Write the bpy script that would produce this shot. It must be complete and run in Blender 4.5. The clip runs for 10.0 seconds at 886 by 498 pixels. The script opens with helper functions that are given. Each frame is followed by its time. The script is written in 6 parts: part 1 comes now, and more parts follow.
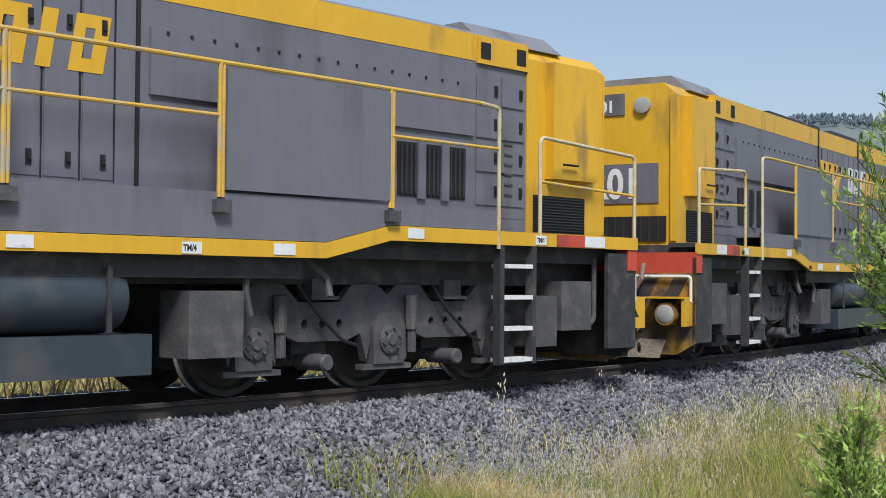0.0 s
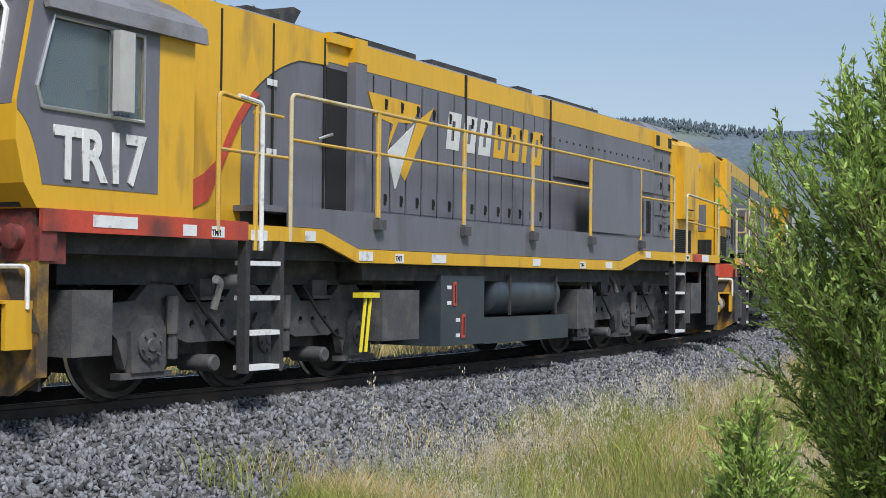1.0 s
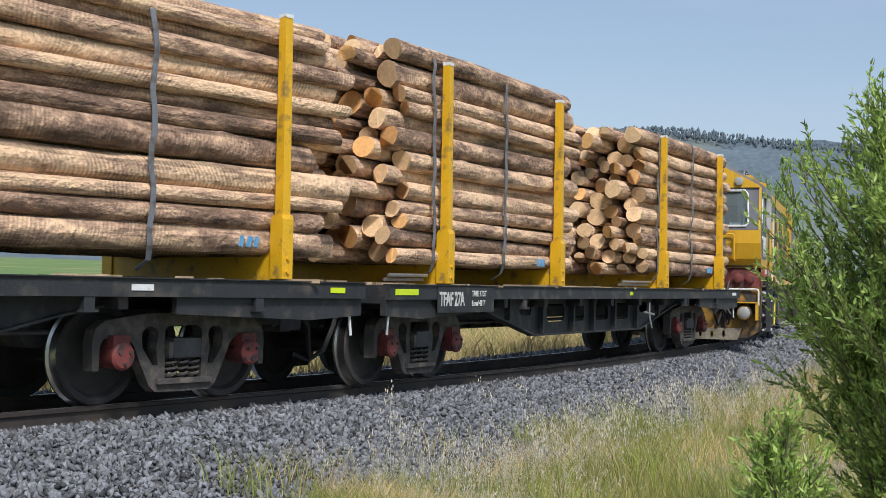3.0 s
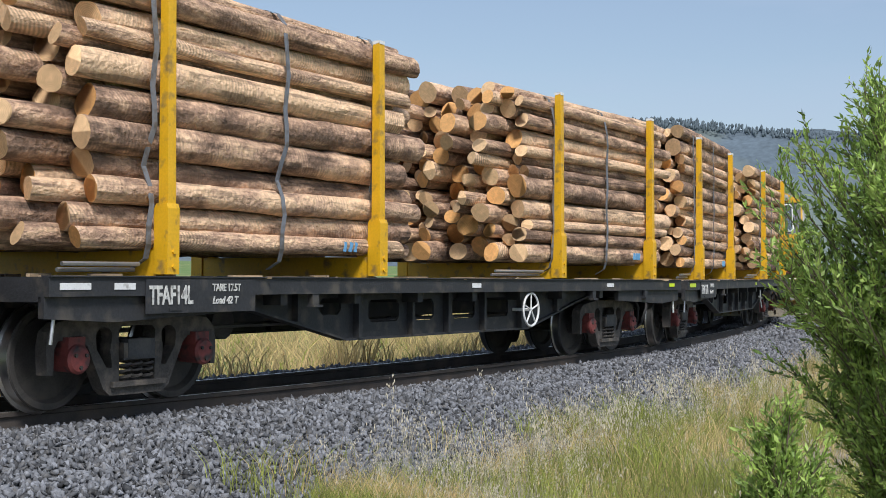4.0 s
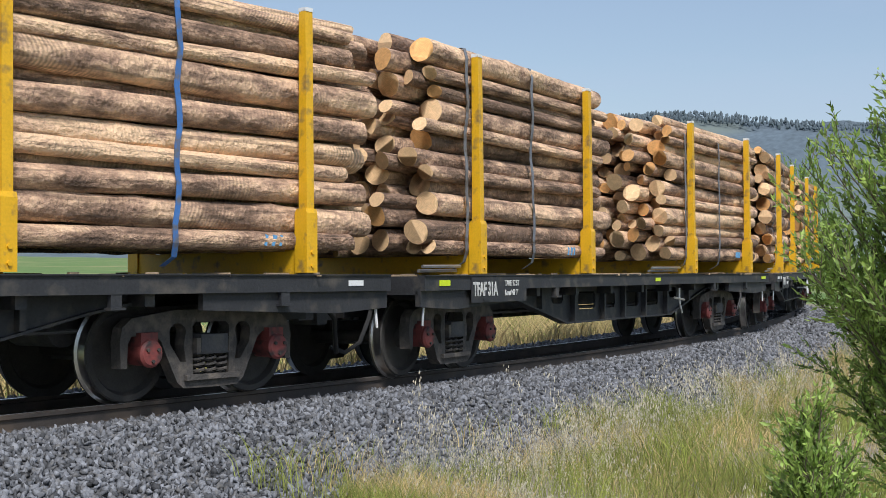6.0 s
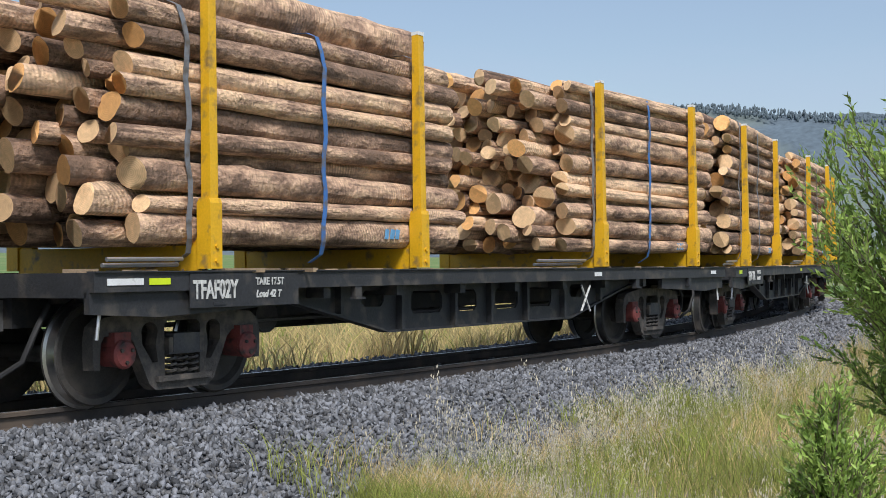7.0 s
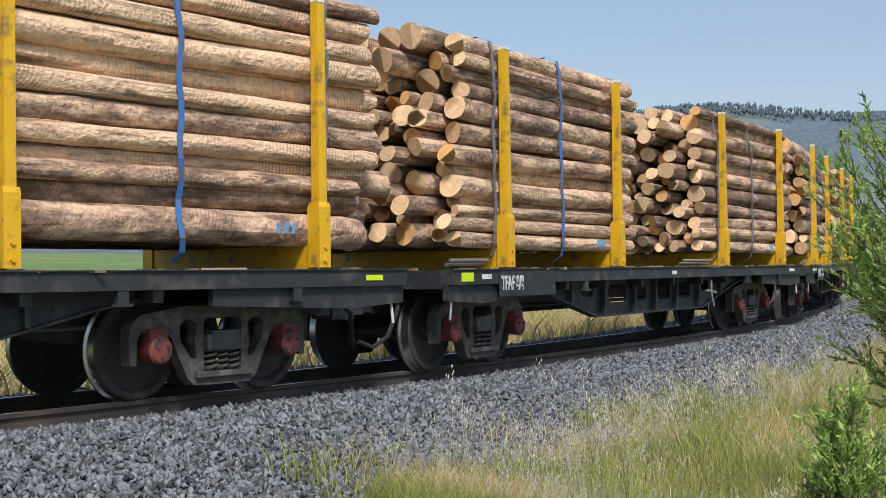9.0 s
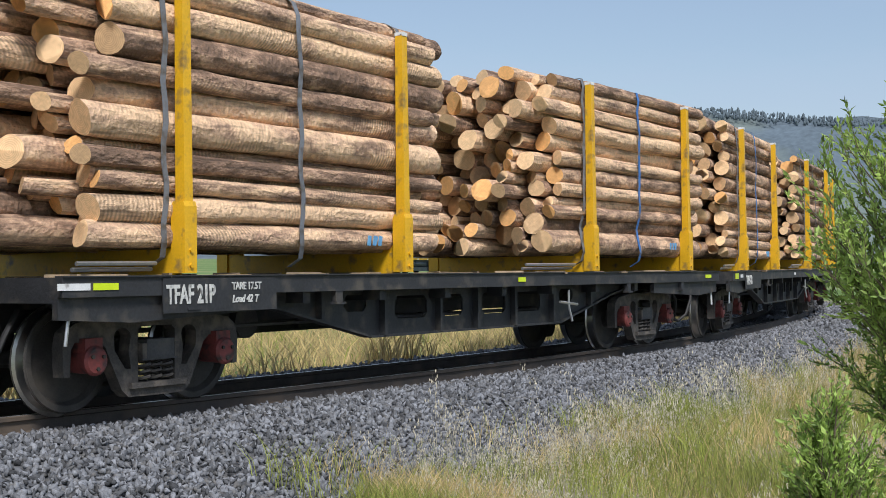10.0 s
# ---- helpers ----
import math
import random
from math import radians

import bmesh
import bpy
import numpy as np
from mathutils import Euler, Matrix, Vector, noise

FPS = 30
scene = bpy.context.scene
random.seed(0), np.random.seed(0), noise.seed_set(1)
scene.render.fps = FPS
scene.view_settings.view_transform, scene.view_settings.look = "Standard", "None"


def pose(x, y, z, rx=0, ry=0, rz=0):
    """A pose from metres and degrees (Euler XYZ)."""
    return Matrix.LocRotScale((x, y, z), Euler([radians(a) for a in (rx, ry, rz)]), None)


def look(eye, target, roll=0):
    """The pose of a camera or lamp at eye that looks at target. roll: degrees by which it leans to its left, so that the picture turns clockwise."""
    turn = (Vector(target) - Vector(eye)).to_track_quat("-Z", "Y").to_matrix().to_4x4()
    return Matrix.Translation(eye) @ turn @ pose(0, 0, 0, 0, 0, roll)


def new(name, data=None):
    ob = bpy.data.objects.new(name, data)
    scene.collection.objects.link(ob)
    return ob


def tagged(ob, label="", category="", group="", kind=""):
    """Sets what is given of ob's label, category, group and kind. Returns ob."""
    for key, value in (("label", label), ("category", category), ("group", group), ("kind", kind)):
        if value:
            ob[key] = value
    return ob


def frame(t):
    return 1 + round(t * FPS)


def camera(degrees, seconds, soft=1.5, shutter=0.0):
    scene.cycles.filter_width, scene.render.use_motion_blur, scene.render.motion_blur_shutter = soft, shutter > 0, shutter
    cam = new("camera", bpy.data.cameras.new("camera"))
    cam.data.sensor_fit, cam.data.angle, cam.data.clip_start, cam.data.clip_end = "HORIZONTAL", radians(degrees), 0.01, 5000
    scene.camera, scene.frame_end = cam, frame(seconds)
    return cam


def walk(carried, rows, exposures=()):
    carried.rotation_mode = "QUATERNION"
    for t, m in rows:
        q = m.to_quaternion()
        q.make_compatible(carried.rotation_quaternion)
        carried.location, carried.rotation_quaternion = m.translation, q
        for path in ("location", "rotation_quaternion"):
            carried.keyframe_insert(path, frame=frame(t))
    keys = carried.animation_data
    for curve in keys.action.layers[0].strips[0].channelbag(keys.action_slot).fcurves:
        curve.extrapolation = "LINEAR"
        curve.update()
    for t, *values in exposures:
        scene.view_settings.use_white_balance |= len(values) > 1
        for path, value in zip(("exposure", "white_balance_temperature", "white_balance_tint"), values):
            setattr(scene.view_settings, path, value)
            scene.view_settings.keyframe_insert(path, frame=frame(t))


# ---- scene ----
# Camera: hand-held beside the line, turning slowly
cam = camera(37.58, 10.0, soft=0.65)
CAM_ROWS = [
    (0, 0.447, -9.417, 1.215, -43.670, 0.456, 1.522),
    (0.5, 0.282, -9.361, 1.212, -47.701, 0.550, 1.844),
    (1, 0.088, -9.285, 1.217, -51.176, 0.606, 1.839),
    (1.5, 0.002, -9.260, 1.217, -51.118, 0.577, 2.286),
    (2, -0.015, -9.240, 1.226, -51.036, 0.720, 2.513),
    (2.5, -0.004, -9.237, 1.224, -50.834, 0.958, 2.461),
    (4, 0.002, -9.244, 1.226, -50.831, 0.662, 1.436),
    (4.5, 0.002, -9.237, 1.226, -50.589, 0.678, 1.244),
    (5, 0.000, -9.228, 1.230, -50.297, 0.706, 1.294),
    (5.5, 0.007, -9.225, 1.230, -50.091, 0.609, 1.073),
    (7, 0.008, -9.231, 1.225, -49.009, 0.224, 0.587),
    (7.5, 0.009, -9.233, 1.227, -48.645, 0.167, 0.481),
    (8, 0.009, -9.228, 1.224, -48.403, 0.069, 0.533),
    (8.5, 0.009, -9.226, 1.226, -48.294, 0.074, 0.514),
    (9, 0.007, -9.239, 1.227, -48.327, 0.193, 0.514),
    (9.5, 0.009, -9.239, 1.228, -48.606, 0.285, 0.551),
    (10, 0.012, -9.238, 1.228, -49.032, 0.398, 0.561),
]
walk(cam, [(t, look((x, y, z), (x - math.sin(radians(yaw)) * math.cos(radians(pit)), y + math.cos(radians(yaw)) * math.cos(radians(pit)), z + math.sin(radians(pit))), roll)) for t, x, y, z, yaw, pit, roll in CAM_ROWS])

# ---- world, sun, exposure ----
SUN_EL, SUN_AZ = 52.0, 215.0
world = bpy.data.worlds.new("sky")
scene.world = world
world.use_nodes = True
wn, wl = world.node_tree.nodes, world.node_tree.links
wn.clear()
w_out = wn.new("ShaderNodeOutputWorld")
w_bg = wn.new("ShaderNodeBackground")
w_sky = wn.new("ShaderNodeTexSky")
w_sky.sky_type = "NISHITA"
w_sky.sun_disc = False
w_sky.sun_elevation, w_sky.sun_rotation = radians(SUN_EL), radians(SUN_AZ)
w_sky.air_density, w_sky.dust_density, w_sky.ozone_density = 1.0, 1.0, 1.2
w_co = wn.new("ShaderNodeTexCoord")
w_map = wn.new("ShaderNodeMapping")
w_map.inputs["Scale"].default_value = (1.5, 1.5, 6.0)
w_noise = wn.new("ShaderNodeTexNoise")
w_noise.inputs["Scale"].default_value = 1.6
w_noise.inputs["Detail"].default_value = 5
w_ramp = wn.new("ShaderNodeValToRGB")
w_ramp.color_ramp.elements[0].position, w_ramp.color_ramp.elements[1].position = 0.40, 0.68
w_ramp.color_ramp.elements[0].color = (0.30, 0.30, 0.30, 1)
w_ramp.color_ramp.elements[1].color = (0.92, 0.92, 0.92, 1)
w_mix = wn.new("ShaderNodeMixRGB")
w_mix.inputs["Color2"].default_value = (3.9, 4.8, 6.4, 1)
wl.new(w_co.outputs["Generated"], w_map.inputs["Vector"])
wl.new(w_map.outputs["Vector"], w_noise.inputs["Vector"])
wl.new(w_noise.outputs["Fac"], w_ramp.inputs["Fac"])
wl.new(w_ramp.outputs["Color"], w_mix.inputs["Fac"])
wl.new(w_sky.outputs["Color"], w_mix.inputs["Color1"])
wl.new(w_mix.outputs["Color"], w_bg.inputs["Color"])
w_bg.inputs["Strength"].default_value = 0.12
wl.new(w_bg.outputs["Background"], w_out.inputs["Surface"])
sun = new("sun", bpy.data.lights.new("sun", "SUN"))
sun.data.energy, sun.data.angle, sun.data.color = 3.9, radians(14), (1.0, 0.98, 0.97)
sa, se = radians(SUN_AZ), radians(SUN_EL)
sun.matrix_world = look((0, 0, 60), (0 - math.sin(sa) * math.cos(se), 0 - math.cos(sa) * math.cos(se), 60 - math.sin(se)))
scene.view_settings.exposure = 0.0


# ---- materials ----
def material(name, colour, rough=0.6, metal=0.0, vary=0.15, scale=6.0, bump=0.0, bump_scale=40.0, dirt=None, dirt_amount=0.0, dirt_scale=2.0, per="", spread=0.0, streak=1.0):
    """A paint, metal or earth surface: two scales of tone, dirt patches and fine relief."""
    m = bpy.data.materials.new(name)
    m.use_nodes = True
    n, l = m.node_tree.nodes, m.node_tree.links
    b = n["Principled BSDF"]
    b.inputs["Roughness"].default_value, b.inputs["Metallic"].default_value = rough, metal
    co = n.new("ShaderNodeTexCoord")
    mp = n.new("ShaderNodeMapping")
    mp.inputs["Scale"].default_value = (1, 1, 1 / streak)
    l.new(co.outputs["Object"], mp.inputs["Vector"])
    big, fine = n.new("ShaderNodeTexNoise"), n.new("ShaderNodeTexNoise")
    big.inputs["Scale"].default_value, big.inputs["Detail"].default_value = scale, 4
    fine.inputs["Scale"].default_value, fine.inputs["Detail"].default_value = scale * 9, 3
    l.new(mp.outputs["Vector"], big.inputs["Vector"])
    l.new(mp.outputs["Vector"], fine.inputs["Vector"])
    add = n.new("ShaderNodeMath")
    add.operation = "ADD"
    l.new(big.outputs["Fac"], add.inputs[0])
    l.new(fine.outputs["Fac"], add.inputs[1])
    mr = n.new("ShaderNodeMapRange")
    mr.inputs["From Min"].default_value, mr.inputs["From Max"].default_value = 0.7, 1.3
    mr.inputs["To Min"].default_value, mr.inputs["To Max"].default_value = 1 - vary, 1 + vary
    l.new(add.outputs[0], mr.inputs["Value"])
    hsv = n.new("ShaderNodeHueSaturation")
    hsv.inputs["Color"].default_value = (*colour, 1)
    last = mr.outputs[0]
    if per:
        src = n.new("ShaderNodeObjectInfo" if per == "object" else "ShaderNodeNewGeometry")
        sp = n.new("ShaderNodeMapRange")
        sp.inputs["To Min"].default_value, sp.inputs["To Max"].default_value = 1 - spread, 1 + spread
        l.new(src.outputs["Random" if per == "object" else "Random Per Island"], sp.inputs["Value"])
        mu = n.new("ShaderNodeMath")
        mu.operation = "MULTIPLY"
        l.new(last, mu.inputs[0])
        l.new(sp.outputs[0], mu.inputs[1])
        last = mu.outputs[0]
    l.new(last, hsv.inputs["Value"])
    col = hsv.outputs["Color"]
    if dirt:
        dn = n.new("ShaderNodeTexNoise")
        dn.inputs["Scale"].default_value, dn.inputs["Detail"].default_value = dirt_scale, 6
        l.new(mp.outputs["Vector"], dn.inputs["Vector"])
        dr = n.new("ShaderNodeMapRange")
        dr.inputs["From Min"].default_value, dr.inputs["From Max"].default_value = 0.62 - 0.3 * dirt_amount, 0.8 - 0.3 * dirt_amount
        l.new(dn.outputs["Fac"], dr.inputs["Value"])
        mx = n.new("ShaderNodeMixRGB")
        mx.inputs["Color2"].default_value = (*dirt, 1)
        l.new(dr.outputs[0], mx.inputs["Fac"])
        l.new(col, mx.inputs["Color1"])
        col = mx.outputs["Color"]
    l.new(col, b.inputs["Base Color"])
    if bump:
        bt = n.new("ShaderNodeTexNoise")
        bt.inputs["Scale"].default_value, bt.inputs["Detail"].default_value = bump_scale, 5
        l.new(co.outputs["Object"], bt.inputs["Vector"])
        bp = n.new("ShaderNodeBump")
        bp.inputs["Strength"].default_value, bp.inputs["Distance"].default_value = bump, 0.02
        l.new(bt.outputs["Fac"], bp.inputs["Height"])
        l.new(bp.outputs["Normal"], b.inputs["Normal"])
    return m


YELLOW = material("yellow_paint", (0.68, 0.385, 0.025), 0.42, vary=0.06, scale=2, dirt=(0.32, 0.19, 0.05), dirt_amount=0.18, dirt_scale=3, streak=4)
YELLOW_STAKE = material("yellow_stake_paint", (0.72, 0.40, 0.012), 0.45, vary=0.1, scale=5, dirt=(0.20, 0.13, 0.06), dirt_amount=0.2, dirt_scale=8, bump=0.1)
YELLOW_DIRTY = material("grimy_yellow_paint", (0.32, 0.18, 0.03), 0.65, vary=0.25, scale=5, dirt=(0.075, 0.055, 0.04), dirt_amount=0.72, dirt_scale=4)
RAIL_PAINT = material("worn_yellow_rail_paint", (0.60, 0.37, 0.06), 0.5, vary=0.15, scale=8, dirt=(0.42, 0.36, 0.25), dirt_amount=0.35, dirt_scale=6)
RAIL_CREAM = material("worn_cream_rail_paint", (0.55, 0.47, 0.30), 0.5, vary=0.15, scale=8, dirt=(0.45, 0.28, 0.05), dirt_amount=0.35, dirt_scale=5)
GREY = material("dark_grey_paint", (0.150, 0.150, 0.174), 0.45, vary=0.08, scale=2, dirt=(0.10, 0.098, 0.10), dirt_amount=0.28, dirt_scale=2.5, streak=5)
ROOF = material("grey_roof_paint", (0.20, 0.20, 0.215), 0.55, vary=0.1, scale=3, dirt=(0.12, 0.115, 0.11), dirt_amount=0.3)
RED = material("red_paint", (0.52, 0.07, 0.04), 0.5, vary=0.12, scale=4, dirt=(0.16, 0.05, 0.04), dirt_amount=0.3)
RED_DARK = material("dull_red_paint", (0.20, 0.045, 0.04), 0.65, vary=0.2, scale=8, dirt=(0.04, 0.03, 0.03), dirt_amount=0.5, dirt_scale=9)
WHITE = material("white_paint", (0.72, 0.73, 0.72), 0.5, vary=0.08, scale=9, dirt=(0.35, 0.34, 0.32), dirt_amount=0.15, dirt_scale=14)
LETTER = material("pale_lettering", (0.62, 0.63, 0.62), 0.5, vary=0.1, scale=12)
STENCIL = material("stencilled_white", (0.58, 0.58, 0.55), 0.6, vary=0.15, scale=12, dirt=(0.12, 0.12, 0.12), dirt_amount=0.35, dirt_scale=18)
LIME = material("lime_reflector", (0.62, 0.78, 0.02), 0.3, vary=0.06, scale=20)
GRIME = material("black_grimy_steel", (0.036, 0.036, 0.038), 0.7, vary=0.3, scale=6, bump=0.25, bump_scale=30, dirt=(0.085, 0.078, 0.07), dirt_amount=0.35, dirt_scale=5)
UNDER = material("dusty_underframe_steel", (0.074, 0.074, 0.078), 0.7, vary=0.25, scale=6, bump=0.25, bump_scale=30, dirt=(0.115, 0.108, 0.10), dirt_amount=0.35, dirt_scale=6)
TANK = material("slate_tank_paint", (0.040, 0.052, 0.064), 0.36, vary=0.1, scale=3, dirt=(0.09, 0.09, 0.09), dirt_amount=0.25)
DECK = material("wagon_black_paint", (0.027, 0.028, 0.031), 0.6, vary=0.25, scale=4, bump=0.15, dirt=(0.085, 0.075, 0.062), dirt_amount=0.28, dirt_scale=5)
FRAME = material("rusty_cast_sideframe", (0.075, 0.068, 0.062), 0.8, vary=0.25, scale=7, bump=0.4, bump_scale=35, dirt=(0.16, 0.135, 0.11), dirt_amount=0.4, dirt_scale=7)
WHEEL = material("grimy_wheel_steel", (0.040, 0.037, 0.034), 0.7, vary=0.3, scale=8, dirt=(0.09, 0.075, 0.06), dirt_amount=0.3)
TREAD = material("polished_tread_steel", (0.55, 0.54, 0.52), 0.28, 1.0, vary=0.1, scale=20)
CHROME = material("bare_steel", (0.55, 0.55, 0.55), 0.35, 0.8, vary=0.1, scale=20)
RAIL_SIDE = material("brown_rail_steel", (0.055, 0.045, 0.038), 0.75, vary=0.25, scale=10, dirt=(0.10, 0.075, 0.055), dirt_amount=0.4)
CONCRETE = material("weathered_sleeper_timber", (0.10, 0.092, 0.085), 0.9, vary=0.3, scale=8, bump=0.4)
STONE = material("blue_grey_ballast_stone", (0.145, 0.150, 0.163), 0.8, vary=0.28, scale=18, bump=0.35, bump_scale=70, per="island", spread=0.78, dirt=(0.15, 0.145, 0.14), dirt_amount=0.3, dirt_scale=14)
GRAVEL = material("ballast_bed", (0.085, 0.085, 0.088), 0.95, vary=0.5, scale=22, bump=0.9, bump_scale=30)
EARTH = material("dry_verge_earth", (0.27, 0.235, 0.185), 0.95, vary=0.3, scale=3, bump=0.6, bump_scale=25, dirt=(0.16, 0.15, 0.08), dirt_amount=0.5, dirt_scale=0.8)
FIELD = material("green_pasture", (0.115, 0.19, 0.045), 0.95, vary=0.25, scale=0.5, bump=0.4, bump_scale=3, dirt=(0.30, 0.27, 0.11), dirt_amount=0.35, dirt_scale=0.06)
STRAW = material("dry_straw_grass", (0.55, 0.42, 0.20), 0.8, vary=0.25, scale=1.2, per="island", spread=0.4)
GREEN_GRASS = material("green_grass_blades", (0.245, 0.275, 0.058), 0.75, vary=0.25, scale=1.2, per="island", spread=0.5)
PALE_SEED = material("pale_seed_heads", (0.54, 0.49, 0.37), 0.85, vary=0.1, scale=9, per="island", spread=0.25)


def leaf_material(name, colour, spread):
    """Thin leaves: a matt upper side and light coming through."""
    m = material(name, colour, 0.5, vary=0.15, scale=3, per="island", spread=spread)
    n, l = m.node_tree.nodes, m.node_tree.links
    b, out = n["Principled BSDF"], n["Material Output"]
    tr, mx = n.new("ShaderNodeBsdfTranslucent"), n.new("ShaderNodeMixShader")
    l.new(b.inputs["Base Color"].links[0].from_socket, tr.inputs["Color"])
    mx.inputs["Fac"].default_value = 0.38
    l.new(b.outputs[0], mx.inputs[1])
    l.new(tr.outputs[0], mx.inputs[2])
    l.new(mx.outputs[0], out.inputs["Surface"])
    return m


LEAF = leaf_material("narrow_green_leaves", (0.25, 0.37, 0.085), 0.42)
LEAF_YOUNG = leaf_material("young_yellow_green_leaves", (0.40, 0.54, 0.13), 0.3)
TWIG = material("brown_twigs", (0.13, 0.10, 0.07), 0.85, vary=0.2, scale=30, bump=0.3)
STRAP_GREY = material("grey_webbing", (0.16, 0.17, 0.19), 0.75, vary=0.12, scale=30, dirt=(0.10, 0.09, 0.08), dirt_amount=0.4, dirt_scale=12)
STRAP_BLUE = material("blue_webbing", (0.05, 0.16, 0.42), 0.7, vary=0.12, scale=30, dirt=(0.12, 0.13, 0.16), dirt_amount=0.4, dirt_scale=12)
BLUE_SPRAY = material("blue_spray_paint", (0.12, 0.32, 0.55), 0.7, vary=0.2, scale=20)
RUBBER = material("black_rubber_hose", (0.02, 0.02, 0.021), 0.6, vary=0.2, scale=20)
HOSE = material("faded_brown_hose", (0.20, 0.13, 0.11), 0.7, vary=0.2, scale=15)
# near-black parts; also painted in for the shade inside openings
DARK = material("near_black_and_opening_shade", (0.012, 0.012, 0.013), 0.8, vary=0.2, scale=9)
MESHGRID = material("black_grille_wire", (0.03, 0.03, 0.032), 0.55, vary=0.2, scale=30)
# the blue-grey haze of distance is mixed into both hill base colours
HILL = material("haze_tinted_hillside", (0.100, 0.132, 0.158), 1.0, vary=0.28, scale=0.03, dirt=(0.150, 0.182, 0.165), dirt_amount=0.5, dirt_scale=0.012)
HILL_TREE = material("haze_tinted_far_trees", (0.098, 0.128, 0.148), 1.0, vary=0.15, scale=0.1, per="island", spread=0.2)
FAR_TREE = material("far_tree_foliage", (0.06, 0.085, 0.045), 0.9, vary=0.3, scale=1.5)
LENS = material("clear_lamp_glass", (0.36, 0.36, 0.34), 0.08, vary=0.05, scale=9)
MIRROR = material("grey_mirror_back", (0.45, 0.45, 0.43), 0.5, vary=0.1, scale=9)
RAIL_TOP = material("polished_rail_head", (0.88, 0.87, 0.85), 0.42, 1.0, vary=0.06, scale=15)


def glass_material():
    m = bpy.data.materials.new("tinted_window_glass")
    m.use_nodes = True
    b = m.node_tree.nodes["Principled BSDF"]
    b.inputs["Base Color"].default_value = (0.55, 0.68, 0.72, 1)
    b.inputs["Roughness"].default_value = 0.03
    b.inputs["Transmission Weight"].default_value = 0.85
    b.inputs["IOR"].default_value = 1.45
    return m


GLASS = glass_material()


def bark_material(name, lo, hi):
    """Half-stripped pine bark: tan wood, brown bark patches, feed-roller herringbone dents."""
    m = bpy.data.materials.new(name)
    m.use_nodes = True
    n, l = m.node_tree.nodes, m.node_tree.links
    b = n["Principled BSDF"]
    b.inputs["Roughness"].default_value = 0.85
    co = n.new("ShaderNodeTexCoord")
    info = n.new("ShaderNodeObjectInfo")
    off = n.new("ShaderNodeVectorMath")
    off.operation = "SCALE"
    comb = n.new("ShaderNodeCombineXYZ")
    for k in range(3):
        l.new(info.outputs["Random"], comb.inputs[k])
    l.new(comb.outputs[0], off.inputs[0])
    off.inputs["Scale"].default_value = 37.0
    real = n.new("ShaderNodeVectorMath")
    real.operation = "MULTIPLY"
    real.inputs[1].default_value = (4.5, 0.1, 0.1)
    l.new(co.outputs["Object"], real.inputs[0])
    addv = n.new("ShaderNodeVectorMath")
    l.new(real.outputs[0], addv.inputs[0])
    l.new(off.outputs[0], addv.inputs[1])
    mp = n.new("ShaderNodeMapping")
    mp.inputs["Scale"].default_value = (0.8, 2.2, 2.2)
    l.new(addv.outputs[0], mp.inputs["Vector"])
    patch = n.new("ShaderNodeTexNoise")
    patch.inputs["Scale"].default_value, patch.inputs["Detail"].default_value, patch.inputs["Roughness"].default_value = 2.6, 10, 0.72
    l.new(mp.outputs["Vector"], patch.inputs["Vector"])
    shift = n.new("ShaderNodeMapRange")
    shift.inputs["To Min"].default_value, shift.inputs["To Max"].default_value = lo, hi
    l.new(info.outputs["Random"], shift.inputs["Value"])
    s2 = n.new("ShaderNodeMath")
    l.new(patch.outputs["Fac"], s2.inputs[0])
    l.new(shift.outputs[0], s2.inputs[1])
    ramp = n.new("ShaderNodeValToRGB")
    e = ramp.color_ramp.elements
    e[0].position, e[0].color = 0.39, (0.18, 0.112, 0.075, 1)
    e[1].position, e[1].color = 0.63, (0.80, 0.545, 0.34, 1)
    for p, c in ((0.455, (0.32, 0.20, 0.135, 1)), (0.51, (0.49, 0.315, 0.21, 1)), (0.565, (0.65, 0.43, 0.28, 1))):
        k = e.new(p)
        k.color = c
    l.new(s2.outputs[0], ramp.inputs["Fac"])
    # roller dents: oblique bands broken by noise
    mp2 = n.new("ShaderNodeMapping")
    mp2.inputs["Rotation"].default_value = (0, 0, 0.5)
    mp2.inputs["Scale"].default_value = (1, 1.0, 1.0)
    l.new(addv.outputs[0], mp2.inputs["Vector"])
    wave = n.new("ShaderNodeTexWave")
    wave.inputs["Scale"].default_value, wave.inputs["Distortion"].default_value, wave.inputs["Detail"].default_value = 9, 2.5, 3
    l.new(mp2.outputs["Vector"], wave.inputs["Vector"])
    brk = n.new("ShaderNodeTexNoise")
    brk.inputs["Scale"].default_value, brk.inputs["Detail"].default_value = 1.1, 4
    l.new(addv.outputs[0], brk.inputs["Vector"])
    br = n.new("ShaderNodeMapRange")
    br.inputs["From Min"].default_value, br.inputs["From Max"].default_value = 0.48, 0.62
    br.inputs["To Max"].default_value = 0.5
    l.new(brk.outputs["Fac"], br.inputs["Value"])
    mul = n.new("ShaderNodeMath")
    mul.operation = "MULTIPLY"
    l.new(wave.outputs["Fac"], mul.inputs[0])
    l.new(br.outputs[0], mul.inputs[1])
    dark = n.new("ShaderNodeMixRGB")
    dark.inputs["Color2"].default_value = (0.16, 0.105, 0.072, 1)
    l.new(mul.outputs[0], dark.inputs["Fac"])
    l.new(ramp.outputs["Color"], dark.inputs["Color1"])
    fine = n.new("ShaderNodeTexNoise")
    fine.inputs["Scale"].default_value, fine.inputs["Detail"].default_value = 22, 8
